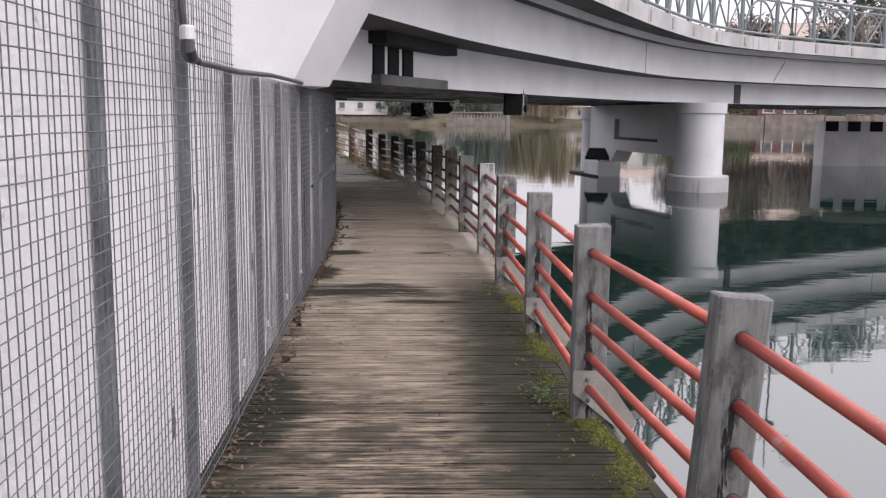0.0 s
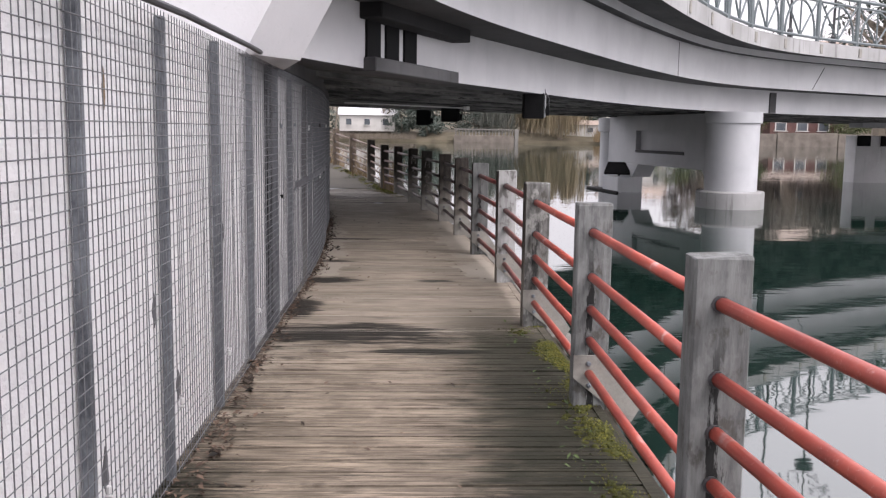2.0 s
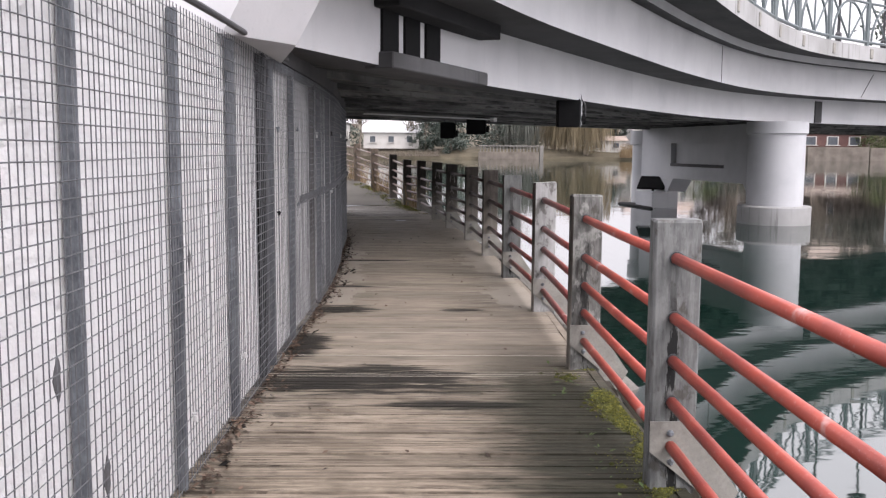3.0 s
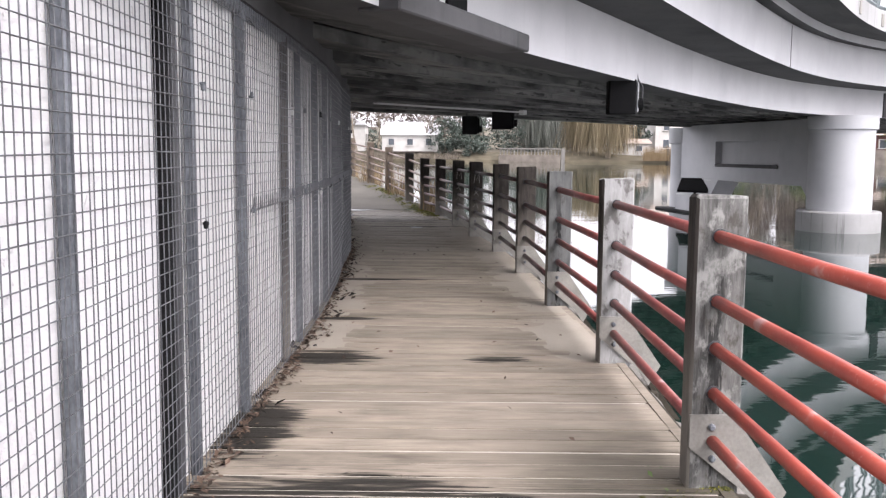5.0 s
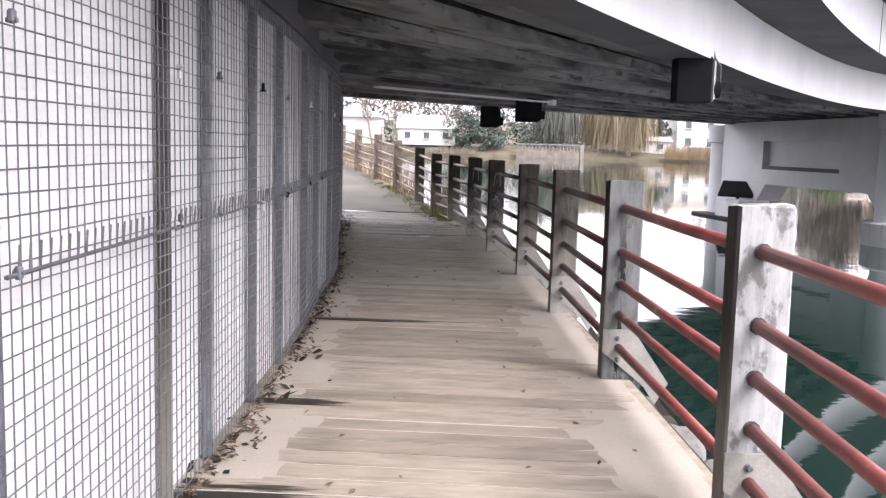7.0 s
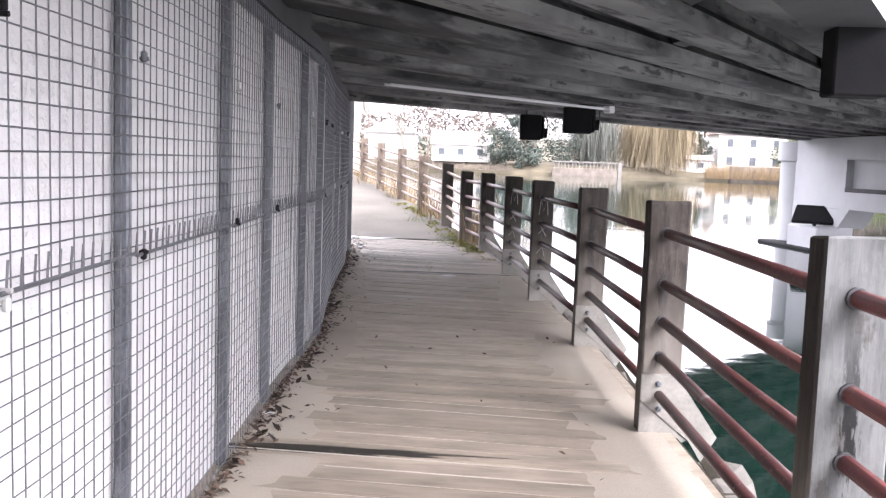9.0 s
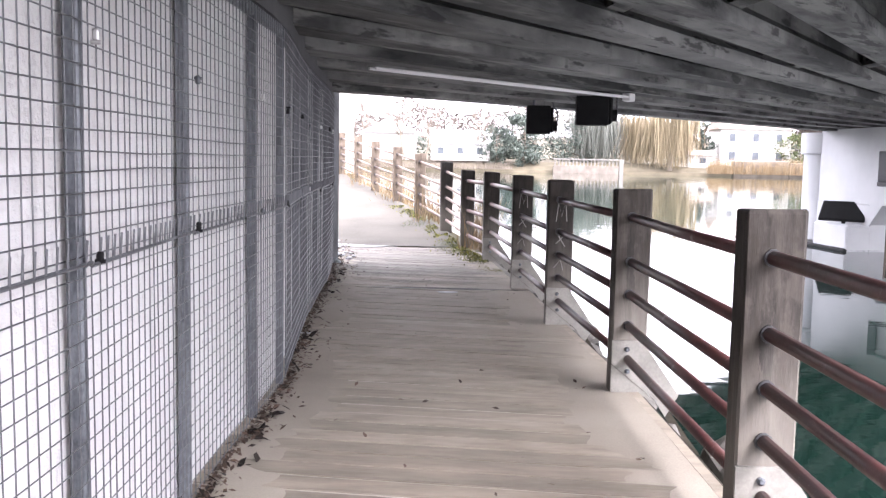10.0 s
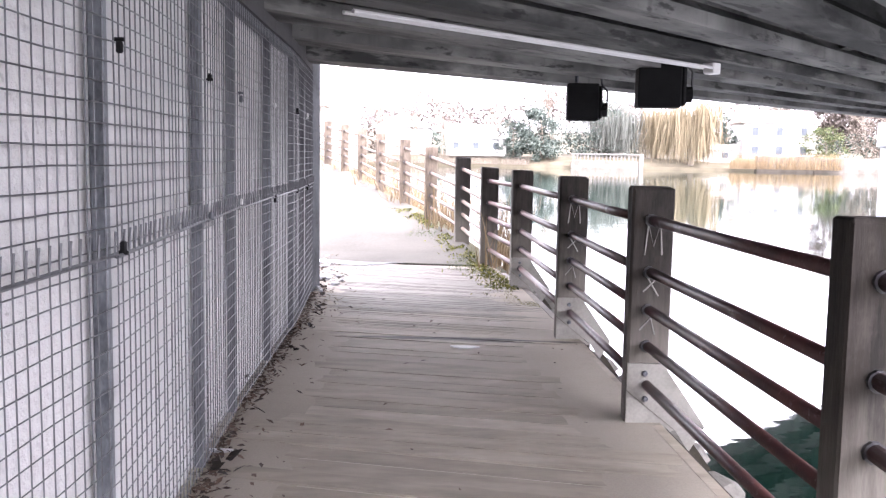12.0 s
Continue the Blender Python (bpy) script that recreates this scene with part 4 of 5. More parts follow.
post_meshes = [post_mesh(s, TIMBER) for s in range(4)]
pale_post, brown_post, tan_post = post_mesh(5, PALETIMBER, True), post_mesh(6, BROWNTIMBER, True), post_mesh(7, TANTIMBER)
dark_post, peel_post, shade_side_post = post_mesh(8, DARKTIMBER), post_mesh(9, PEELTIMBER, True), post_mesh(10, TIMBER, True)
b = bmesh.new()
bm_prism(b, [(0.0, -POST_T / 2 - 0.002, 0.285), (0.165, -POST_T / 2 - 0.002, 0.285), (0.37, -POST_T / 2 - 0.002, -0.01),
             (0.3, -POST_T / 2 - 0.002, -0.13), (0.235, -POST_T / 2 - 0.002, -0.03), (0.0, -POST_T / 2 - 0.002, 0.16)], (0, -0.012, 0))
foot = bmesh.new()
bm_prism(foot, [(0.0, -POST_T / 2 - 0.002, 0.152), (0.228, -POST_T / 2 - 0.002, -0.03), (0.19, -POST_T / 2 - 0.002, -0.05), (0.0, -POST_T / 2 - 0.002, -0.05)], (0, -0.007, 0))
plate_mesh = mesh_of("gusset_plate", b, PLATE)
b = bmesh.new()
bm_tube(b, [(0, 0.004, 0), (0, -0.012, 0), (0, -0.02, 0)], [0.014, 0.014, 0.008], 8)
bolt_mesh = mesh_of("bolt", b, GALV)
b = bmesh.new()
bm_prism(b, [(0.19, -0.03, 0.05), (0.24, -0.03, 0.02), (0.62, -0.03, -0.5), (0.54, -0.03, -0.5)], (0, 0.06, 0))
foot_mesh = mesh_of("foot_plate", foot, PLATE)
stay_mesh = mesh_of("stay", b, JOIST)
for k, (px, py) in enumerate(POSTS):
    nx, ny = POSTS[k + 1] if k + 1 < len(POSTS) else (px - 0.85, py + 2.1)
    turn = math.degrees(math.atan2(ny - py, nx - px)) - 90
    gz = ground_z(py)
    th = thing("guard_rail", (px, py, gz), turn * 0.6, ("weathered grey" if k < 8 else "dark brown" if k < 15 else "tan") + " timber guard rail post with five round " + ("red" if k < 7 else "maroon" if k < 13 else "rusty") + " rails", "guard rail", "guard rail bays along the water")
    part("post", pale_post if k == 6 else peel_post if k == 5 else shade_side_post if k == 7 else post_meshes[k % 4] if k < 8 else brown_post if k < 10 else dark_post if k < 15 else tan_post, TIMBER, th)
    if k == 2:
        # this post has been pushed outwards at the top
        th.children[0].matrix_basis = pose(0, 0, POST_H) @ pose(0, 0, 0, 0, 3.8, 0) @ pose(0, 0, -POST_H)
    if k < 13:
        pl = part("gusset_plate", plate_mesh, PLATE, th, "pale painted steel gusset plate")
        for bx, bz in ((0.08, 0.24), (0.085, 0.12)):
            o = part("bolt", bolt_mesh, GALV, pl)
            o.location = (bx, -POST_T / 2 - 0.012, bz)
        part("stay", stay_mesh, JOIST, th)
        if k >= 8:
            part("foot_plate", foot_mesh, PLATE, th, "dusty steel plate over the post's foot")
    # rails run to the next post, through the middle of the wide faces
    inv = th.matrix_basis.inverted()
    # rail colour by bay: red, darker red, maroon, then tan
    for rz in RAIL_Z:
        a = inv @ Vector((px + POST_W * 0.45, py - 0.03, gz + rz))
        c = inv @ Vector((nx + POST_W * 0.45, ny + 0.03, ground_z(ny) + rz))
        bm = bmesh.new()
        mid = (a + c) / 2 + Vector((0, 0, rng.uniform(-0.006, 0.003)))
        bm_tube(bm, [a, mid, c], 0.0235, 10)
        part("rail", bm, RAIL if k < 5 else DARKRED if k <= 6 else MAROON if k < 13 else RUST, th, smooth=True)
    for rz in RAIL_Z:
        bm = bmesh.new()
        p0 = inv @ Vector((px + POST_W * 0.45, py, gz + rz))
        bm_tube(bm, [p0 + Vector((0, -POST_T / 2 - 0.006, 0)), p0 + Vector((0, -POST_T / 2 + 0.01, 0))], 0.029, 10)
        part("ferrule", bm, CABLE, th)
    if k in (10, 11):
        yy = -POST_T / 2 - 0.001
        for q in ([(0.06, yy, 0.79), (0.075, yy, 0.93), (0.1, yy, 0.83), (0.13, yy, 0.94), (0.14, yy, 0.79)],
                  [(0.06, yy, 0.62), (0.12, yy, 0.68), (0.07, yy, 0.7), (0.13, yy, 0.6)], [(0.05, yy, 0.44), (0.1, yy, 0.5), (0.12, yy, 0.42)]):
            bm = bmesh.new()
            bm_tube(bm, q, 0.0045, 5)
            part("chalk_stroke", bm, CHALK, th, "pale chalk letter M" if q[0][2] > 0.7 else "pale chalk scribble")

# ---- growth and litter on the deck ----
def litter(name, spots, size, material, label, category, curl=0.5):
    vs, fs = [], []
    for x, y, z in spots:
        s = size * rng.uniform(0.5, 1.3)
        a = rng.uniform(0, 6.28)
        u = Vector((math.cos(a), math.sin(a), rng.uniform(-curl, curl))) * s
        w = Vector((-math.sin(a), math.cos(a), rng.uniform(-curl, curl))) * s * 0.9
        card(vs, fs, (x, y, z + s * 0.25), u, w)
    return tagged(part(name, raw_mesh(name, vs, fs, material), material), label, category, kind="stuff")


spots = []
for _ in range(2700):
    y = rng.uniform(1.07, 21.396)
    spots.append((fence_x(y) + abs(rng.gauss(0, 0.035 if y > 6.24 else 0.09)) + 0.0, y, rng.uniform(0, 0.02)))
for _ in range(170):
    y = rng.uniform(1.337, 21.842)
    f, e = fence_x(y), edge_x(y)
    spots.append((rng.uniform(f, e), y, 0.0))
for _ in range(260):
    y = rng.uniform(20.059, 24.605)
    spots.append((fence_x(y) + abs(rng.gauss(0.05, 0.16)), y, 0.0))
for _ in range(18):
    y = rng.uniform(21.039, 24.427)
    cx, n = fence_x(y) + abs(rng.gauss(0.1, 0.16)), rng.randint(8, 22)
    spots += [(cx + rng.gauss(0, 0.04), y + rng.gauss(0, 0.05), abs(rng.gauss(0, 0.02))) for _ in range(n)]
for _ in range(34):
    y, n = rng.uniform(5.795, 21.396), rng.randint(6, 18)
    cx = fence_x(y) + rng.uniform(0.02, 0.12)
    spots += [(cx + rng.gauss(0, 0.035), y + rng.gauss(0, 0.05), abs(rng.gauss(0, 0.018))) for _ in range(n)]
for _ in range(150):
    y = rng.uniform(13.372, 22.733)
    spots.append((fence_x(y) + abs(rng.gauss(0.08, 0.16)), y, 0.004))
litter("leaf_litter", spots, 0.019, DEADLEAF, "dry brown leaves gathered at the fence foot", "leaves")
spots = []
for _ in range(42):
    y, n = rng.uniform(4, 22.5), rng.randint(2, 7)
    cx = fence_x(y) + abs(rng.gauss(0.05, 0.05)) + 0.01
    spots += [(cx + rng.gauss(0, 0.03), y + rng.gauss(0, 0.06), abs(rng.gauss(0.004, 0.012))) for _ in range(n)]
litter("leaf_clumps", spots, 0.034, WETLEAF, "dark wet leaves clumped at the fence foot", "leaves", 0.7)


def moss_spot():
    y = rng.uniform(0.446, 8.024)
    k = noise.noise(Vector((y * 1.6, 3.3, 0))) * 0.5 + 0.5
    x = edge_x(y) + 0.15 - abs(rng.gauss(0, 0.03 + 0.09 * k))
    return (x, y, 0.0), noise.noise(Vector((x * 4, y * 3, 1.7)))


spots, vs, fs = [], [], []
for _ in range(42000):
    p, n = moss_spot()
    if n > rng.uniform(-0.15, 0.25):
        spots.append((p[0], p[1], rng.uniform(0, 0.01)))
for _ in range(5000):
    y = rng.uniform(21.039, 24.962)
    x = edge_x(y) + 0.1 - abs(rng.gauss(0, 0.12))
    if noise.noise(Vector((x * 4, y * 2, 5.0))) > -0.05:
        spots.append((x, y, ground_z(y) + rng.uniform(0.004, 0.016)))
litter("moss", spots, 0.0046, MOSS, "yellow-green moss along the boardwalk's edge", "moss", 1.2)
spots = []
for _ in range(3200):
    y = rng.uniform(21.574, 28.528)
    x = edge_x(y) + 0.05 - abs(rng.gauss(0, 0.16))
    if noise.noise(Vector((x * 3, y * 1.5, 9.0))) > -0.1:
        spots.append((x, y, ground_z(y) + rng.uniform(0.006, 0.02)))
litter("grass", spots, 0.016, MOSS, "short yellow-green grass along the path's edge", "grass", 1.2)
# low cushions under the moss shoots
for _ in range(2600):
    p, n = moss_spot()
    if n < 0.05:
        continue
    s, h = rng.uniform(0.01, 0.03), rng.uniform(0.003, 0.009)
    b0 = len(vs)
    for q in range(7):
        a = q * 0.8976 + rng.uniform(-0.2, 0.2)
        vs.append((p[0] + math.cos(a) * s, p[1] + math.sin(a) * s * rng.uniform(0.8, 1.4), -0.002))
    for q in range(7):
        a = q * 0.8976 + rng.uniform(-0.2, 0.2)
        vs.append((p[0] + math.cos(a) * s * 0.6, p[1] + math.sin(a) * s * 0.7, h * rng.uniform(0.6, 1.0)))
    vs.append((p[0], p[1], h * 1.15))
    for q in range(7):
        w = (q + 1) % 7
        fs += [(b0 + q, b0 + w, b0 + 7 + w, b0 + 7 + q), (b0 + 7 + q, b0 + 7 + w, b0 + 14)]
tagged(part("moss_cushions", raw_mesh("moss_cushions", vs, fs, MOSSBED), MOSSBED), "low green moss cushions on the boards' ends", "moss", kind="stuff")
# trodden dust lying over the boards under the bridge, thicker at the sides
DAMP = ((0.78, 9.93, 0.26, 0.14), (-0.3, 9.95, 0.42, 0.23), (-0.2, 13.346, 0.75, 0.089), (-0.1, 19.658, 0.8, 0.098), (-0.35, 11.233, 0.35, 0.098))
vs, fs = [], []
ROWS, COLS = 400, 36
for i in range(ROWS):
    y = 9.093 + i * 0.037
    f, e = fence_x(y) + 0.01, edge_x(y) + 0.125
    for j in range(COLS):
        q = j / (COLS - 1)
        x = f + (e - f) * q
        side = max(0, 1 - min(q, 1 - q) / 0.24)
        h = noise.noise(Vector((x * 0.9, y * 0.8, 4.0))) * 0.0018 + noise.noise(Vector((x * 3, y * 9, 8.0))) * 0.0012 + side * 0.004 - 0.0006 - 0.006 * max(0, (10.341 - y) / 1.4)
        h += 0.004 * max(0, 1 - abs(y - 18.9) / 1.2) - 0.0025 * min(1, max(0, (y - 19.613) / 1.0)) - 0.0058 * min(1, max(0, (0.36 - abs(q - 0.47)) / 0.1))
        for cx, cy, rx, ry in DAMP:
            if ((x - cx) / rx) ** 2 + ((y - cy) / ry) ** 2 < 1.2:
                h -= 0.008
        vs.append((x, y, max(-0.008, min(0.005, h))))
for i in range(ROWS - 1):
    for j in range(COLS - 1):
        a = i * COLS + j
        fs.append((a, a + 1, a + COLS + 1, a + COLS))
tagged(part("dust", raw_mesh("dust", vs, fs, DUST), DUST, smooth=True), "pale trodden dust filling the boardwalk's joints", "dust", kind="stuff")
spots = [(1.25 + rng.gauss(0, 0.07), 4.23 + rng.gauss(0, 0.14), abs(rng.gauss(0.02, 0.04))) for _ in range(150)]
spots += [(1.3 + rng.gauss(0, 0.06), rng.uniform(2.7, 8.0), abs(rng.gauss(0.01, 0.02))) for _ in range(130)]
litter("weeds", spots, 0.016, WEED, "small green weeds at the boardwalk's edge", "weeds", 0.6)
for k in range(22):
    y = rng.uniform(21.218, 24.605)
    bm = bmesh.new()
    bmesh.ops.create_icosphere(bm, subdivisions=1, radius=rng.uniform(0.02, 0.05))
    for v in bm.verts:
        v.co = Vector((v.co.x * rng.uniform(0.8, 1.3), v.co.y, v.co.z * 0.6))
    o = part("pebble", bm, PIER)
    o.location = (fence_x(y) + abs(rng.gauss(0.12, 0.14)), y, 0.015)
    tagged(o, "small pale pebble lying by the wall's end", "pebble", "pebbles at the wall's end")
for x, y, s in ((-0.07, 19.39, 0.09), (-0.95, 17.206, 0.05), (-0.62, 13.818, 0.04)):
    bm = bmesh.new()
    bm_prism(bm, [(math.cos(a) * s * (1 + 0.3 * math.sin(3 * a)), math.sin(a) * s * 0.45, 0) for a in (k * 0.628 for k in range(10))], (0, 0, 0.006))
    o = part("paper_scrap", bm, PAPER)
    o.location = (x, y, 0.004)
    tagged(o, "crumpled white paper scrap lying on the boards", "litter")
# pale slab in place of a puddle, its brightness put into the colour
bm = bmesh.new()
bm_prism(bm, [(-1.55 + math.cos(a) * (0.55 + 0.08 * math.sin(3 * a)), 23.848 + math.sin(a) * (0.3 + 0.06 * math.cos(4 * a)), 0.0) for a in (k * 0.2618 for k in range(24))], (0, 0, 0.014))
tagged(part("concrete_patch", bm, PIER), "pale flat patch standing for a puddle at the boardwalk's end", "patch", kind="structure")


def rock(p, s):
    bm = bmesh.new()
    bmesh.ops.create_icosphere(bm, subdivisions=2, radius=1)
    off = rng.uniform(0, 50)
    for v in bm.verts:
        v.co *= 1 + 0.35 * noise.noise(v.co * 1.3 + Vector((off, 0, 0)))
        v.co = Vector((v.co.x * s[0], v.co.y * s[1], v.co.z * s[2]))
    o = part("rock", bm, STONE)
    o.location = p
    tagged(o, "rough grey stone at the water's edge under the boardwalk", "stone", "stones along the bank")


for k in range(26):
    y = 8.469 + k * 0.62
    rock((edge_x(y) + rng.uniform(0.2, 0.5), y, rng.uniform(-0.34, -0.16)), (rng.uniform(0.12, 0.25), rng.uniform(0.12, 0.28), rng.uniform(0.08, 0.15)))


# ---- plants ----
def bare_tree(p, h, r, seed, label, twigs=260, lean=0.0, levels=3, bark=BARK):
    rr = random.Random(seed)
    th = thing("tree", p, 0, label, "tree")
    bm = bmesh.new()
    ends = []

    def limb(a, d, length, rad, level):
        pts, rads = [a], [rad]
        q, dd = a.copy(), d.copy()
        n = 5
        for i in range(n):
            dd = (dd + Vector((rr.gauss(0, 0.13), rr.gauss(0, 0.13), rr.gauss(0.05, 0.06)))).normalized()
            q = q + dd * (length / n)
            pts.append(q.copy())
            rads.append(rad * (1 - 0.75 * (i + 1) / n))
        bm_tube(bm, pts, rads, 7 if level == 0 else 5, True)
        if level < levels:
            for _ in range(5 if level == 0 else 4):
                i = rr.randint(2 if level == 0 else 1, n)
                nd = (dd + Vector((rr.gauss(0, 0.7), rr.gauss(0, 0.7), rr.uniform(0.0, 0.7)))).normalized()
                limb(pts[i], nd, length * rr.uniform(0.4, 0.62), rads[i] * 0.75 + 0.004, level + 1)
        else:
            ends.extend(pts[1:])
    limb(Vector((0, 0, -0.2)), Vector((lean, 0, 1)).normalized(), h * 0.55, r, 0)
    part("trunk", bm, bark, th)
    vs, fs = [], []
    for k in range(twigs):
        e = ends[rr.randrange(len(ends))]
        d = Vector((rr.gauss(0, 1), rr.gauss(0, 1), rr.gauss(0.5, 0.7))).normalized() * h * rr.uniform(0.05, 0.11)
        card(vs, fs, e + d * 0.5, d * 0.5, d.cross(rand_dir()).normalized() * 0.002 * h)
    part("crown", raw_mesh("crown", vs, fs, TWIG), TWIG, th, "fine bare twigs")
    return th


def leaf_tree(p, h, w, seed, material, label, trunk_h=0.3, leaves=2600, size=0.16, category="tree"):
    rr = random.Random(seed)
    th = thing("tree" if category == "tree" else "shrub", p, 0, label, category)
    bm = bmesh.new()
    bm_tube(bm, [(0, 0, -0.3), (0.05 * w, 0, h * 0.4), (0, 0.03 * w, h * 0.8)], [0.035 * h, 0.025 * h, 0.008 * h], 7)
    for k in range(7):
        a = k * 2.4
        z = h * rr.uniform(trunk_h, 0.75)
        bm_tube(bm, [(0, 0, z), (math.cos(a) * w * 0.3, math.sin(a) * w * 0.3, z + h * 0.12)], [0.014 * h, 0.004 * h], 5)
    part("trunk", bm, BARK, th)
    lumps = []
    for k in range(34):
        u = rr.uniform(trunk_h * 0.6, 1.0)
        spread = w * 0.5 * math.sin(math.pi * min(1, max(0.06, (u - trunk_h * 0.5) / (1.06 - trunk_h * 0.5)))) ** 0.6
        a, q = rr.uniform(0, 6.28), rr.random() ** 0.5
        lumps.append((Vector((math.cos(a) * spread * q, math.sin(a) * spread * q, u * h * 0.95)), rr.uniform(0.09, 0.2) * w))
    vs, fs = [], []
    for k in range(leaves):
        c, rad = lumps[rr.randrange(len(lumps))]
        q = c + Vector((rr.gauss(0, 1), rr.gauss(0, 1), rr.gauss(0, 0.8))) * rad * 0.5
        q.z = max(q.z, 0.05)
        u = Vector((rr.gauss(0, 1), rr.gauss(0, 1), rr.gauss(0, 1))).normalized() * size * rr.uniform(0.6, 1.4)
        card(vs, fs, q, u, u.cross(rand_dir()).normalized() * size * 0.8)
    part("crown", raw_mesh("crown", vs, fs, material), material, th)
    return th


def weeping_tree(p, h, w, seed, material, label, strands=520):
    rr = random.Random(seed)
    th = thing("tree", p, 0, label, "tree")
    bm = bmesh.new()
    bm_tube(bm, [(0, 0, -0.3), (0.1, 0, h * 0.35), (0, 0.1, h * 0.7)], [0.05 * h, 0.035 * h, 0.015 * h], 8)
    tips = []
    for k in range(12):
        a = k * 2.4 + rr.uniform(-0.3, 0.3)
        e = Vector((math.cos(a) * w * rr.uniform(0.2, 0.46), math.sin(a) * w * rr.uniform(0.2, 0.46), h * rr.uniform(0.72, 0.98)))
        s = Vector((0, 0, h * rr.uniform(0.3, 0.65)))
        bm_tube(bm, [s, s.lerp(e, 0.5) + Vector((0, 0, h * 0.08)), e], [0.018 * h, 0.011 * h, 0.004 * h], 5)
        tips += [s.lerp(e, 0.6), s.lerp(e, 0.8), e]
    part("trunk", bm, BARK, th)
    vs, fs = [], []
    for k in range(strands):
        t = tips[rr.randrange(len(tips))] + Vector((rr.gauss(0, 0.07) * w, rr.gauss(0, 0.07) * w, rr.uniform(-0.05, 0.05) * h))
        z = t.z
        low = rr.uniform(0.03, 0.5) * h
        q = t.copy()
        ww = 0.035 * rr.uniform(0.6, 1.8)
        d = Vector((rr.gauss(0, 0.12), rr.gauss(0, 0.12), -1))
        a = rr.uniform(0, 3.14)
        side = Vector((math.cos(a), math.sin(a), 0)) * ww
        n = 5
        i0 = len(vs)
        for i in range(n + 1):
            q2 = t + d * ((z - low) * i / n) + Vector((rr.gauss(0, 0.03), rr.gauss(0, 0.03), 0))
            vs += [q2 - side * (1 - 0.6 * i / n), q2 + side * (1 - 0.6 * i / n)]
        for i in range(n):
            j = i0 + 2 * i
            fs.append((j, j + 1, j + 3, j + 2))
    part("crown", raw_mesh("crown", vs, fs, material), material, th, "long drooping twigs")
    return th


def reeds(name, centre, extent, count, h, material, label):
    vs, fs = [], []
    for _ in range(count):
        x, y = centre[0] + rng.uniform(-1, 1) * extent[0], centre[1] + rng.uniform(-1, 1) * extent[1]
        z = centre[2]
        hh = h * rng.uniform(0.5, 1.2)
        a = rng.uniform(0, 6.28)
        s = Vector((math.cos(a), math.sin(a), 0)) * h * 0.012
        top = Vector((x + rng.gauss(0, 0.18) * h, y + rng.gauss(0, 0.18) * h, z + hh))
        i = len(vs)
        p = Vector((x, y, z))
        vs += [p - s, p + s, top + s * 0.3, top - s * 0.3]
        fs.append((i, i + 1, i + 2, i + 3))
    return tagged(part(name, raw_mesh(name, vs, fs, material), material), label, "reeds", kind="stuff")


# near bank past the bridge
bare_tree((-4.9, 40.117, 0.9), 13, 0.62, 3, "thick pale bare plane tree beside the path", 500, bark=PLANEBARK)
for k in range(7):
    y = 25.14 + k * 2.853
    e = edge_x(min(y, 38.87)) - (0.42 * (y - 38.87) if y > 38.87 else 0)
    reeds("dry_reeds", (e + 0.55, y, ground_z(y) * 0.6 - 0.3), (0.25, 1.7), 230, 0.8, REED, "tangle of dry orange reeds below the guard rail")
reeds("grass_tuft", (-0.35, 24.427, 0.0), (0.14, 1.2), 700, 0.07, WEED, "short green grass at the path's edge")
reeds("grass_tuft", (-1.0, 26.745, 0.16), (0.2, 1.4), 700, 0.07, WEED, "short green grass at the path's edge")

# behind the far abutment
bm = bmesh.new()
bm_prism(bm, [(20.5, 41.187, -1), (80, 35.66, -1), (90, 80.235, -1), (31, 57.056, -1)], (0, 0, 1.7))
tagged(part("bank_east", bm, GRASSY), "low wooded bank behind the far abutment", "bank", kind="structure")
leaf_tree((26.5, 50.816, 0.6), 11.5, 6.5, 61, EVERGREEN, "tall dark pine behind the bridge", 0.35, 2600, 0.2)
bare_tree((30.5, 51.707, 0.6), 12, 0.2, 62, "tall bare tree behind the bridge", 700)
bare_tree((36.5, 53.49, 0.6), 13, 0.22, 63, "tall bare tree behind the bridge", 700)
bare_tree((25.0, 45.021, 0.6), 10, 0.16, 64, "tall bare tree behind the bridge", 600)
leaf_tree((35.0, 49.032, 0.6), 9.0, 6.0, 65, TWIG, "brown bushy tree behind the bridge", 0.2, 2000, 0.2)

# far bank: quay, houses, trees
FAR = 147.097
quay = thing("quay_wall", (0, 0, 0), 0, "brown stone quay wall with a pale balustrade", "quay")
bm = bmesh.new()
bm_box(bm, (12.8, FAR, 0.0), (9.6, 1.0, 1.6), 0, 0.05)
part("wall", bm, QUAY, quay)
bm = bmesh.new()
bm_box(bm, (12.8, FAR - 0.2, 1.72), (9.6, 0.4, 0.18), 0, 0.02)
part("coping", bm, GREYSTONE, quay)
for k in range(18):
    bm = bmesh.new()
    bm_tube(bm, [(8.3 + k * 0.53, FAR - 0.2, 0.75), (8.3 + k * 0.53, FAR - 0.2, 1.15), (8.3 + k * 0.53, FAR - 0.2, 1.65)], [0.08, 0.12, 0.08], 6)
    part("baluster", bm, GREYSTONE, quay)
bm = bmesh.new()
bm_box(bm, (18.0, FAR - 0.2, 0.45), (0.6, 0.6, 2.7), 0, 0.04)
part("pillar", bm, GREYSTONE, quay)
wallr = thing("embankment_wall", (0, 0, 0), 0, "low stone embankment wall along the far bank", "wall")
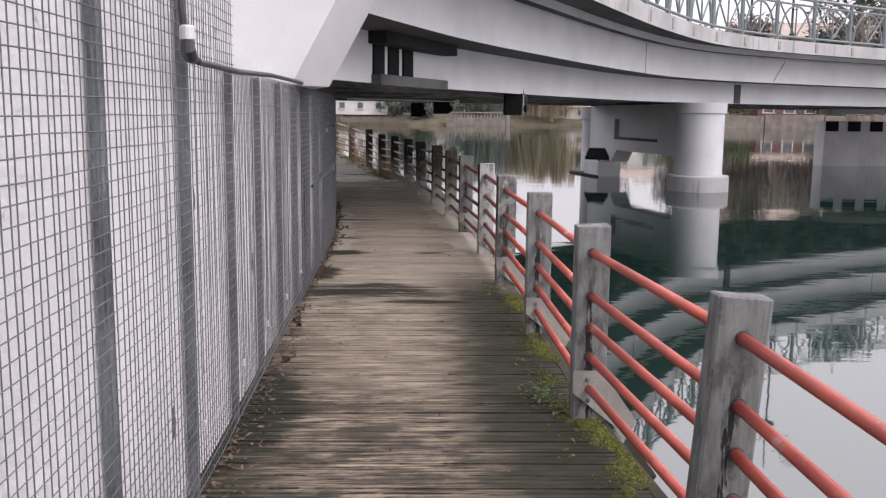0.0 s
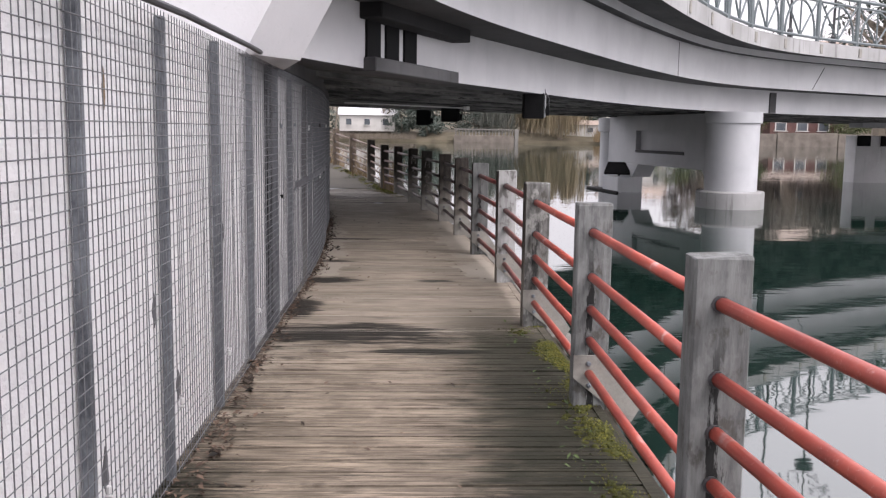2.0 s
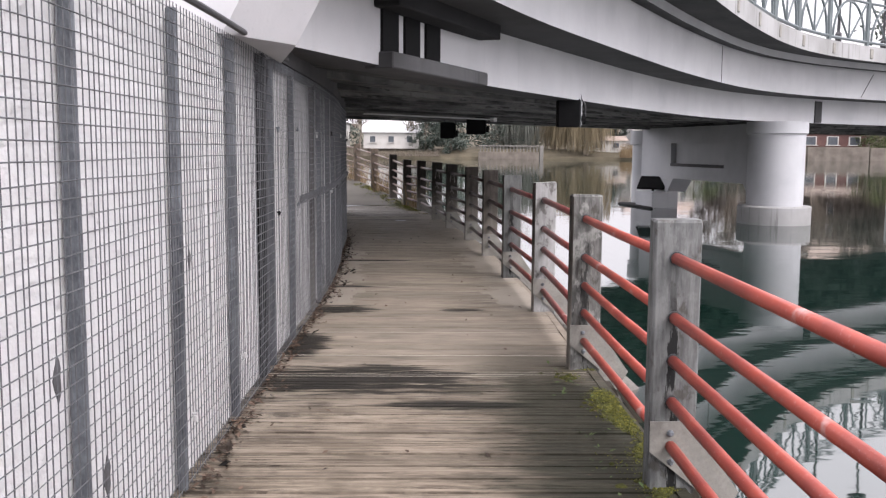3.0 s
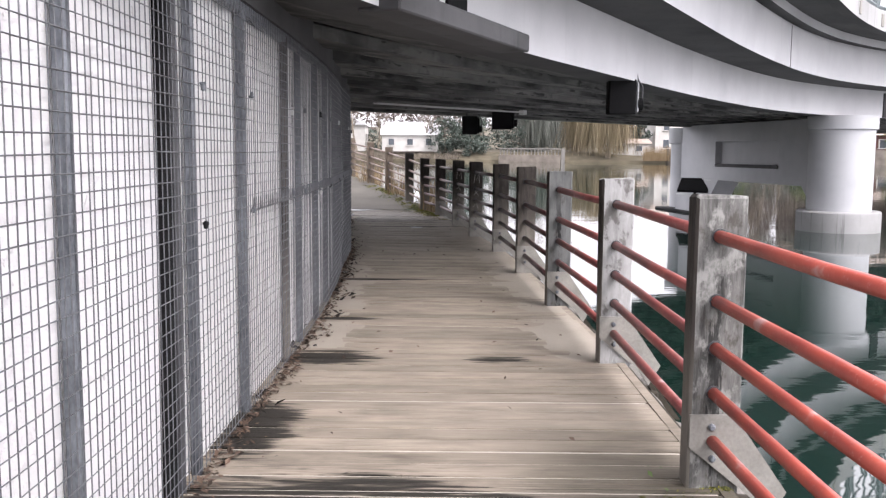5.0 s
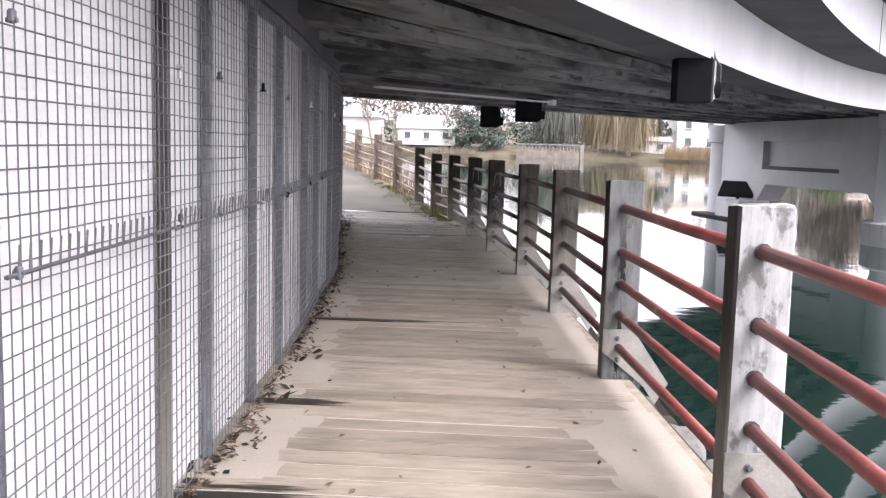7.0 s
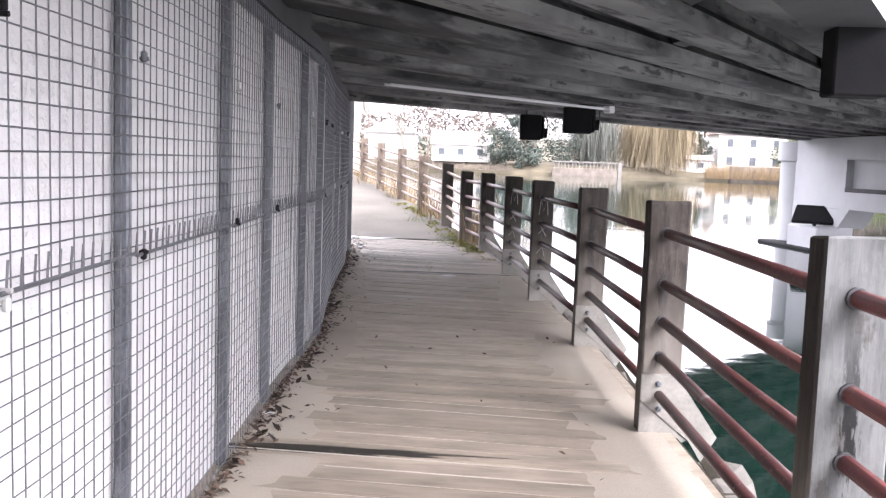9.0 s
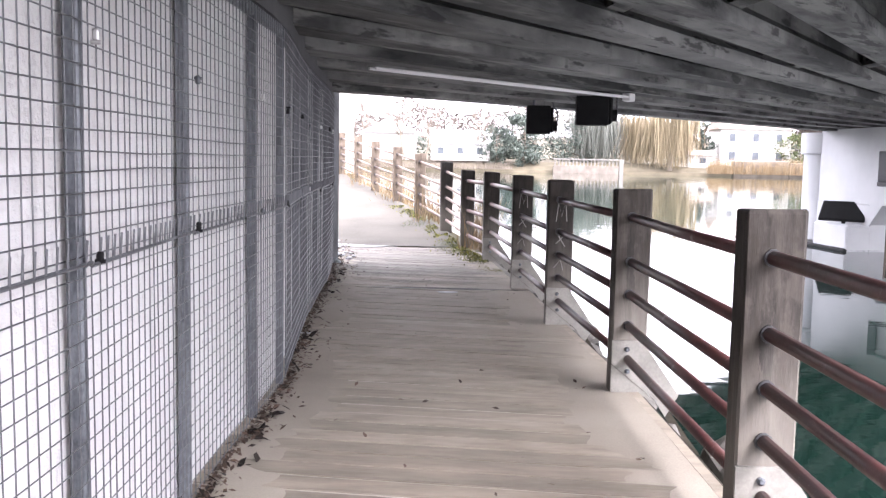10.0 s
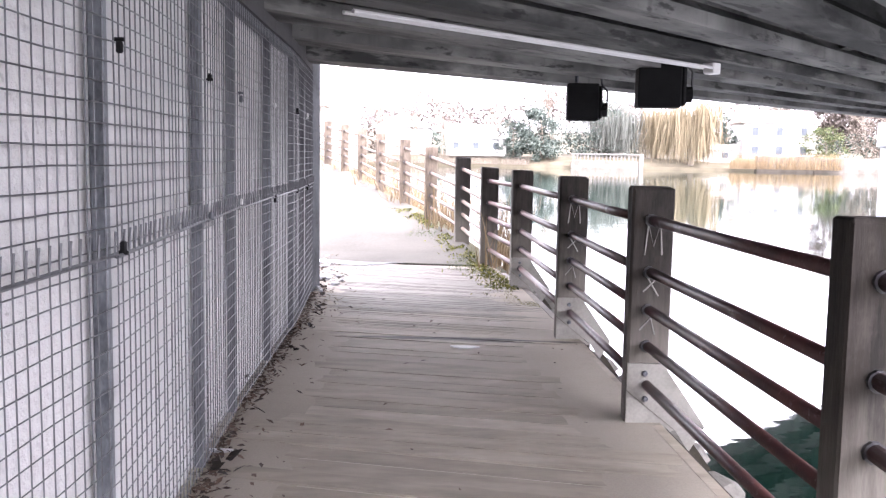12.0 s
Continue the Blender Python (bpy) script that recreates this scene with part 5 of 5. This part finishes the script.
for x0, x1 in ((34, 42), (42, 51), (51, 60), (60, 70), (70, 82), (82, 100)):
    bm = bmesh.new()
    bm_box(bm, ((x0 + x1) / 2, FAR - 0.5, 0.3 + rng.uniform(-0.1, 0.1)), (x1 - x0 - 0.15, 1.2, 3.0 + rng.uniform(-0.2, 0.2)), 0, 0.05)
    part("stone_bay", bm, QUAY, wallr)


def house(p, size, roof_h, rows_of, label, wall_mat, roof_mat, turn=0.0, kind="house"):
    th = thing(kind, p, turn, label, "house")
    w, d, h = size
    b = bmesh.new()
    bm_box(b, (0, 0, h / 2), (w, d, h))
    part("wall", b, wall_mat, th)
    b = bmesh.new()
    o = 0.4
    bm_prism(b, [(-w / 2 - o, -d / 2 - o, h), (-w / 2 - o, d / 2 + o, h), (-w / 2 - o, 0, h + roof_h)], (w + 2 * o, 0, 0))
    part("roof", b, roof_mat, th)
    for z, n, ww, hh in rows_of:
        for k in range(n):
            x = -w / 2 + w * (k + 0.5) / n
            b = bmesh.new()
            bm_box(b, (x, -d / 2 - 0.02, z), (ww, 0.12, hh), 0, 0.01)
            win = part("window", b, HOUSE, th)
            b = bmesh.new()
            bm_box(b, (x, -d / 2 - 0.08, z), (ww * 0.8, 0.04, hh * 0.86))
            part("pane", b, PANE, win, "dark window pane")
            b = bmesh.new()
            bm_box(b, (x, -d / 2 - 0.12, z - hh / 2), (ww * 1.2, 0.18, 0.1), 0, 0.01)
            part("sill", b, HOUSE, win)
    return th


house((38.9, 156.904, 1.2), (10.5, 8, 5.6), 2.0, [(4.3, 3, 1.1, 1.4), (1.5, 3, 1.2, 1.5)], "white two-storey house with small windows behind the quay", HOUSE, ROOF)
house((29.0, 153.338, 0.8), (6.5, 5, 1.9), 0.8, [(1.1, 2, 1.2, 0.9)], "low shed with dark openings beside the house", HOUSE, ROOF)
house((-6.0, 155.121, 1.2), (9.0, 8, 2.6), 2.2, [(1.5, 3, 1.1, 1.1)], "low white building with a pale sheet roof by the water", HOUSE, METALROOF)
house((-17.5, 156.904, 1.2), (6.5, 8, 4.2), 2.2, [(2.2, 2, 1.1, 1.4)], "small pale gabled cabin on the far bank", HOUSE, METALROOF, 90)
house((67, 156.904, 1.4), (11, 8, 2.9), 0.9, [(1.5, 3, 2.0, 1.5)], "low red clad building on the far bank", REDPAINT, ROOF)
house((92, 205.045, 3.5), (34, 14, 15), 4, [(3.2, 7, 1.6, 2.0), (7.4, 7, 1.6, 2.0), (11.6, 7, 1.6, 2.0)], "dull brown apartment house behind the trees", QUAY, ROOF)
house((-44, 178.3, 2.4), (20, 11, 7), 3.0, [(4.8, 4, 1.4, 1.8), (1.9, 4, 1.4, 1.8)], "pale house among trees on the far bank", HOUSE, ROOF)

leaf_tree((3.6, 150.663, 0.5), 7.8, 7.4, 21, EVERGREEN, "dark evergreen tree on the quay", 0.08, 3600, 0.26)
leaf_tree((-0.6, 151.555, 0.5), 6.0, 5.5, 22, EVERGREEN, "dark evergreen shrub on the quay", 0.05, 2000, 0.24)
leaf_tree((12.5, 155.121, 0.7), 8.6, 11.0, 31, EVERGREEN, "grey green bushy tree behind the quay", 0.1, 4200, 0.22)
weeping_tree((14.8, 153.338, 0.6), 8.8, 10.0, 23, GREYWILLOW, "grey weeping willow behind the quay", 1300)
weeping_tree((25.4, 149.059, 0.2), 9.2, 8.4, 24, WILLOW, "yellow weeping willow at the water", 1500)
weeping_tree((20.7, 152.446, 0.6), 8.2, 5.6, 25, WILLOW, "yellow weeping willow behind the quay", 1000)
leaf_tree((45.0, 151.555, 0.8), 5.2, 6.6, 26, SHRUB, "round green shrub by the house", 0.05, 1900, 0.22, "shrub")
leaf_tree((31.4, 154.23, 0.8), 7.6, 3.0, 27, EVERGREEN, "narrow dark conifer beside the house", 0.05, 1500, 0.22)
leaf_tree((54.0, 154.23, 0.8), 8.5, 9.0, 28, TWIG, "brown scrubby tree on the far bank", 0.15, 2200, 0.22)
leaf_tree((74.5, 151.555, 0.8), 6.0, 8.0, 29, SHRUB, "dark shrub by the embankment wall", 0.05, 1800, 0.26, "shrub")
leaf_tree((58.0, 151.555, 0.8), 4.5, 6.0, 30, SHRUB, "dark shrub by the embankment wall", 0.05, 1500, 0.24, "shrub")
reeds("dry_grass", (38.0, 146.206, 0.0), (7.5, 1.2), 2600, 2.0, REED, "dry yellow grass along the far bank")
reeds("dry_grass", (-12, 147.543, 0.0), (14, 1.0), 2200, 1.2, TWIG, "dry brown growth along the far bank")
for k, (x, y, h, r) in enumerate(((-14.4, 149.772, 13, 0.2), (-11.0, 150.663, 11, 0.17), (-3.5, 151.555, 9.5, 0.2), (-23, 160.47, 15, 0.28), (-31, 153.338, 14, 0.28), (16, 169.385, 19, 0.34),
                                  (6, 173.843, 21, 0.36), (44, 171.168, 18, 0.33), (56, 164.927, 17, 0.3), (72, 173.843, 21, 0.38), (84, 162.253, 17, 0.3), (100, 169.385, 20, 0.35), (-42, 156.904, 16, 0.28))):
    bare_tree((x, y, 1.4), h, r, 40 + k, "tall bare tree on the far bank", 900)
for x0, x1, y, h, m, what in ((-60, -20, 156.904, 4.5, TWIG, "brown"), (-20, -8, 162.253, 5.5, EVERGREEN, "dark green"), (-9, 20, 161.362, 4.5, EVERGREEN, "dark green"),
                              (20, 34, 164.036, 5.0, TWIG, "brown"), (46, 62, 161.362, 5.0, EVERGREEN, "dark green"), (62, 110, 165.819, 6.5, TWIG, "brown")):
    vs, fs = [], []
    for k in range(int((x1 - x0) * 75)):
        x = rng.uniform(x0, x1)
        top = h * (0.75 + 0.4 * noise.noise(Vector((x * 0.25, y, 0))))
        q = rng.uniform(0.18, 0.42)
        u = rand_dir() * q
        card(vs, fs, (x, y + rng.gauss(0, 0.9), 1.0 + top * rng.random() ** 0.8), u, u.cross(rand_dir()).normalized() * q * 0.8)
    tagged(part("hedge", raw_mesh("hedge", vs, fs, m), m), what + " overgrown hedge along the far bank", "hedge", kind="stuff")
for k, (x, y, h, w) in enumerate(((62, 190.781, 17, 15), (76, 194.347, 20, 17), (90, 188.998, 17, 16), (104, 192.564, 21, 18), (118, 190.781, 18, 16))):
    leaf_tree((x, y, 2.8), h, w, 60 + k, WOODS, "dense bare brown tree behind the far houses", 0.2, 3800, 0.5)
# woods closing the distance
vs, fs = [], []
for k in range(26000):
    x = rng.uniform(-260, 300)
    top = 10 + 6 * noise.noise(Vector((x * 0.035, 1.0, 0))) + 3.5 * noise.noise(Vector((x * 0.15, 7.0, 0)))
    y = rng.uniform(227.332, 276.365)
    z = 4.0 + top * rng.random() ** 0.7
    q = rng.uniform(0.5, 1.2)
    u = rand_dir() * q
    card(vs, fs, (x, y, z), u, u.cross(rand_dir()).normalized() * q * 0.5)
tagged(part("woods", raw_mesh("woods", vs, fs, WOODS), WOODS), "hazy bare woods behind the far bank", "woods", kind="stuff")

# ---- deck boards, last ----
PITCH, BOARD = 0.153, 0.143


def board_mesh(seed, ribbed=True):
    """A ribbed board across the walk, 1 m long along x and stretched to the deck's width."""
    r = random.Random(seed)
    b = bmesh.new()
    prof = [(-BOARD / 2, -0.035)]
    n = r.choice((2, 3, 3, 4)) if ribbed else 1
    wander = [0] + [r.uniform(-0.009, 0.009) for _ in range(n - 1)] + [0]
    for k in range(n):
        y0 = -BOARD / 2 + BOARD * k / n
        y1 = y0 + BOARD / n
        rise = r.uniform(-0.0022, 0.0016)
        y0 += wander[k]
        y1 += wander[k + 1]
        prof += [(y0 + 0.004, rise), (y1 - 0.008, rise), (y1 - 0.004, -0.009)] if k < n - 1 else [(y0 + 0.004, rise), (y1 - 0.003, rise)]
    prof.append((BOARD / 2, -0.035))
    bm_prism(b, [(-0.5, y, z) for y, z in prof], (1, 0, 0))
    return mesh_of("board", b, DECK)


boards = [board_mesh(s) for s in range(12)]
flat_boards = [board_mesh(s, False) for s in range(6)]
k, y = 0, -3.477
while y < 23.714:
    f, e = fence_x(y) - 0.08, edge_x(y) + 0.13
    slope = (edge_x(y + 0.5) + fence_x(y + 0.5) - edge_x(y - 0.5) - fence_x(y - 0.5)) / 2
    o = part("board", rng.choice(boards if y < 7.845 or y > 19.88 else flat_boards), DECK, floor)
    o.matrix_basis = Matrix.Translation(((f + e) / 2, y, rng.uniform(-0.0025, 0.0025))) @ pose(0, 0, 0, rng.uniform(-0.4, 0.4), 0, -math.degrees(math.atan(slope)) * -1 + rng.uniform(-0.12, 0.12)) @ Matrix.Diagonal((e - f, 1, 1, 1))
    y += PITCH
    k += 1
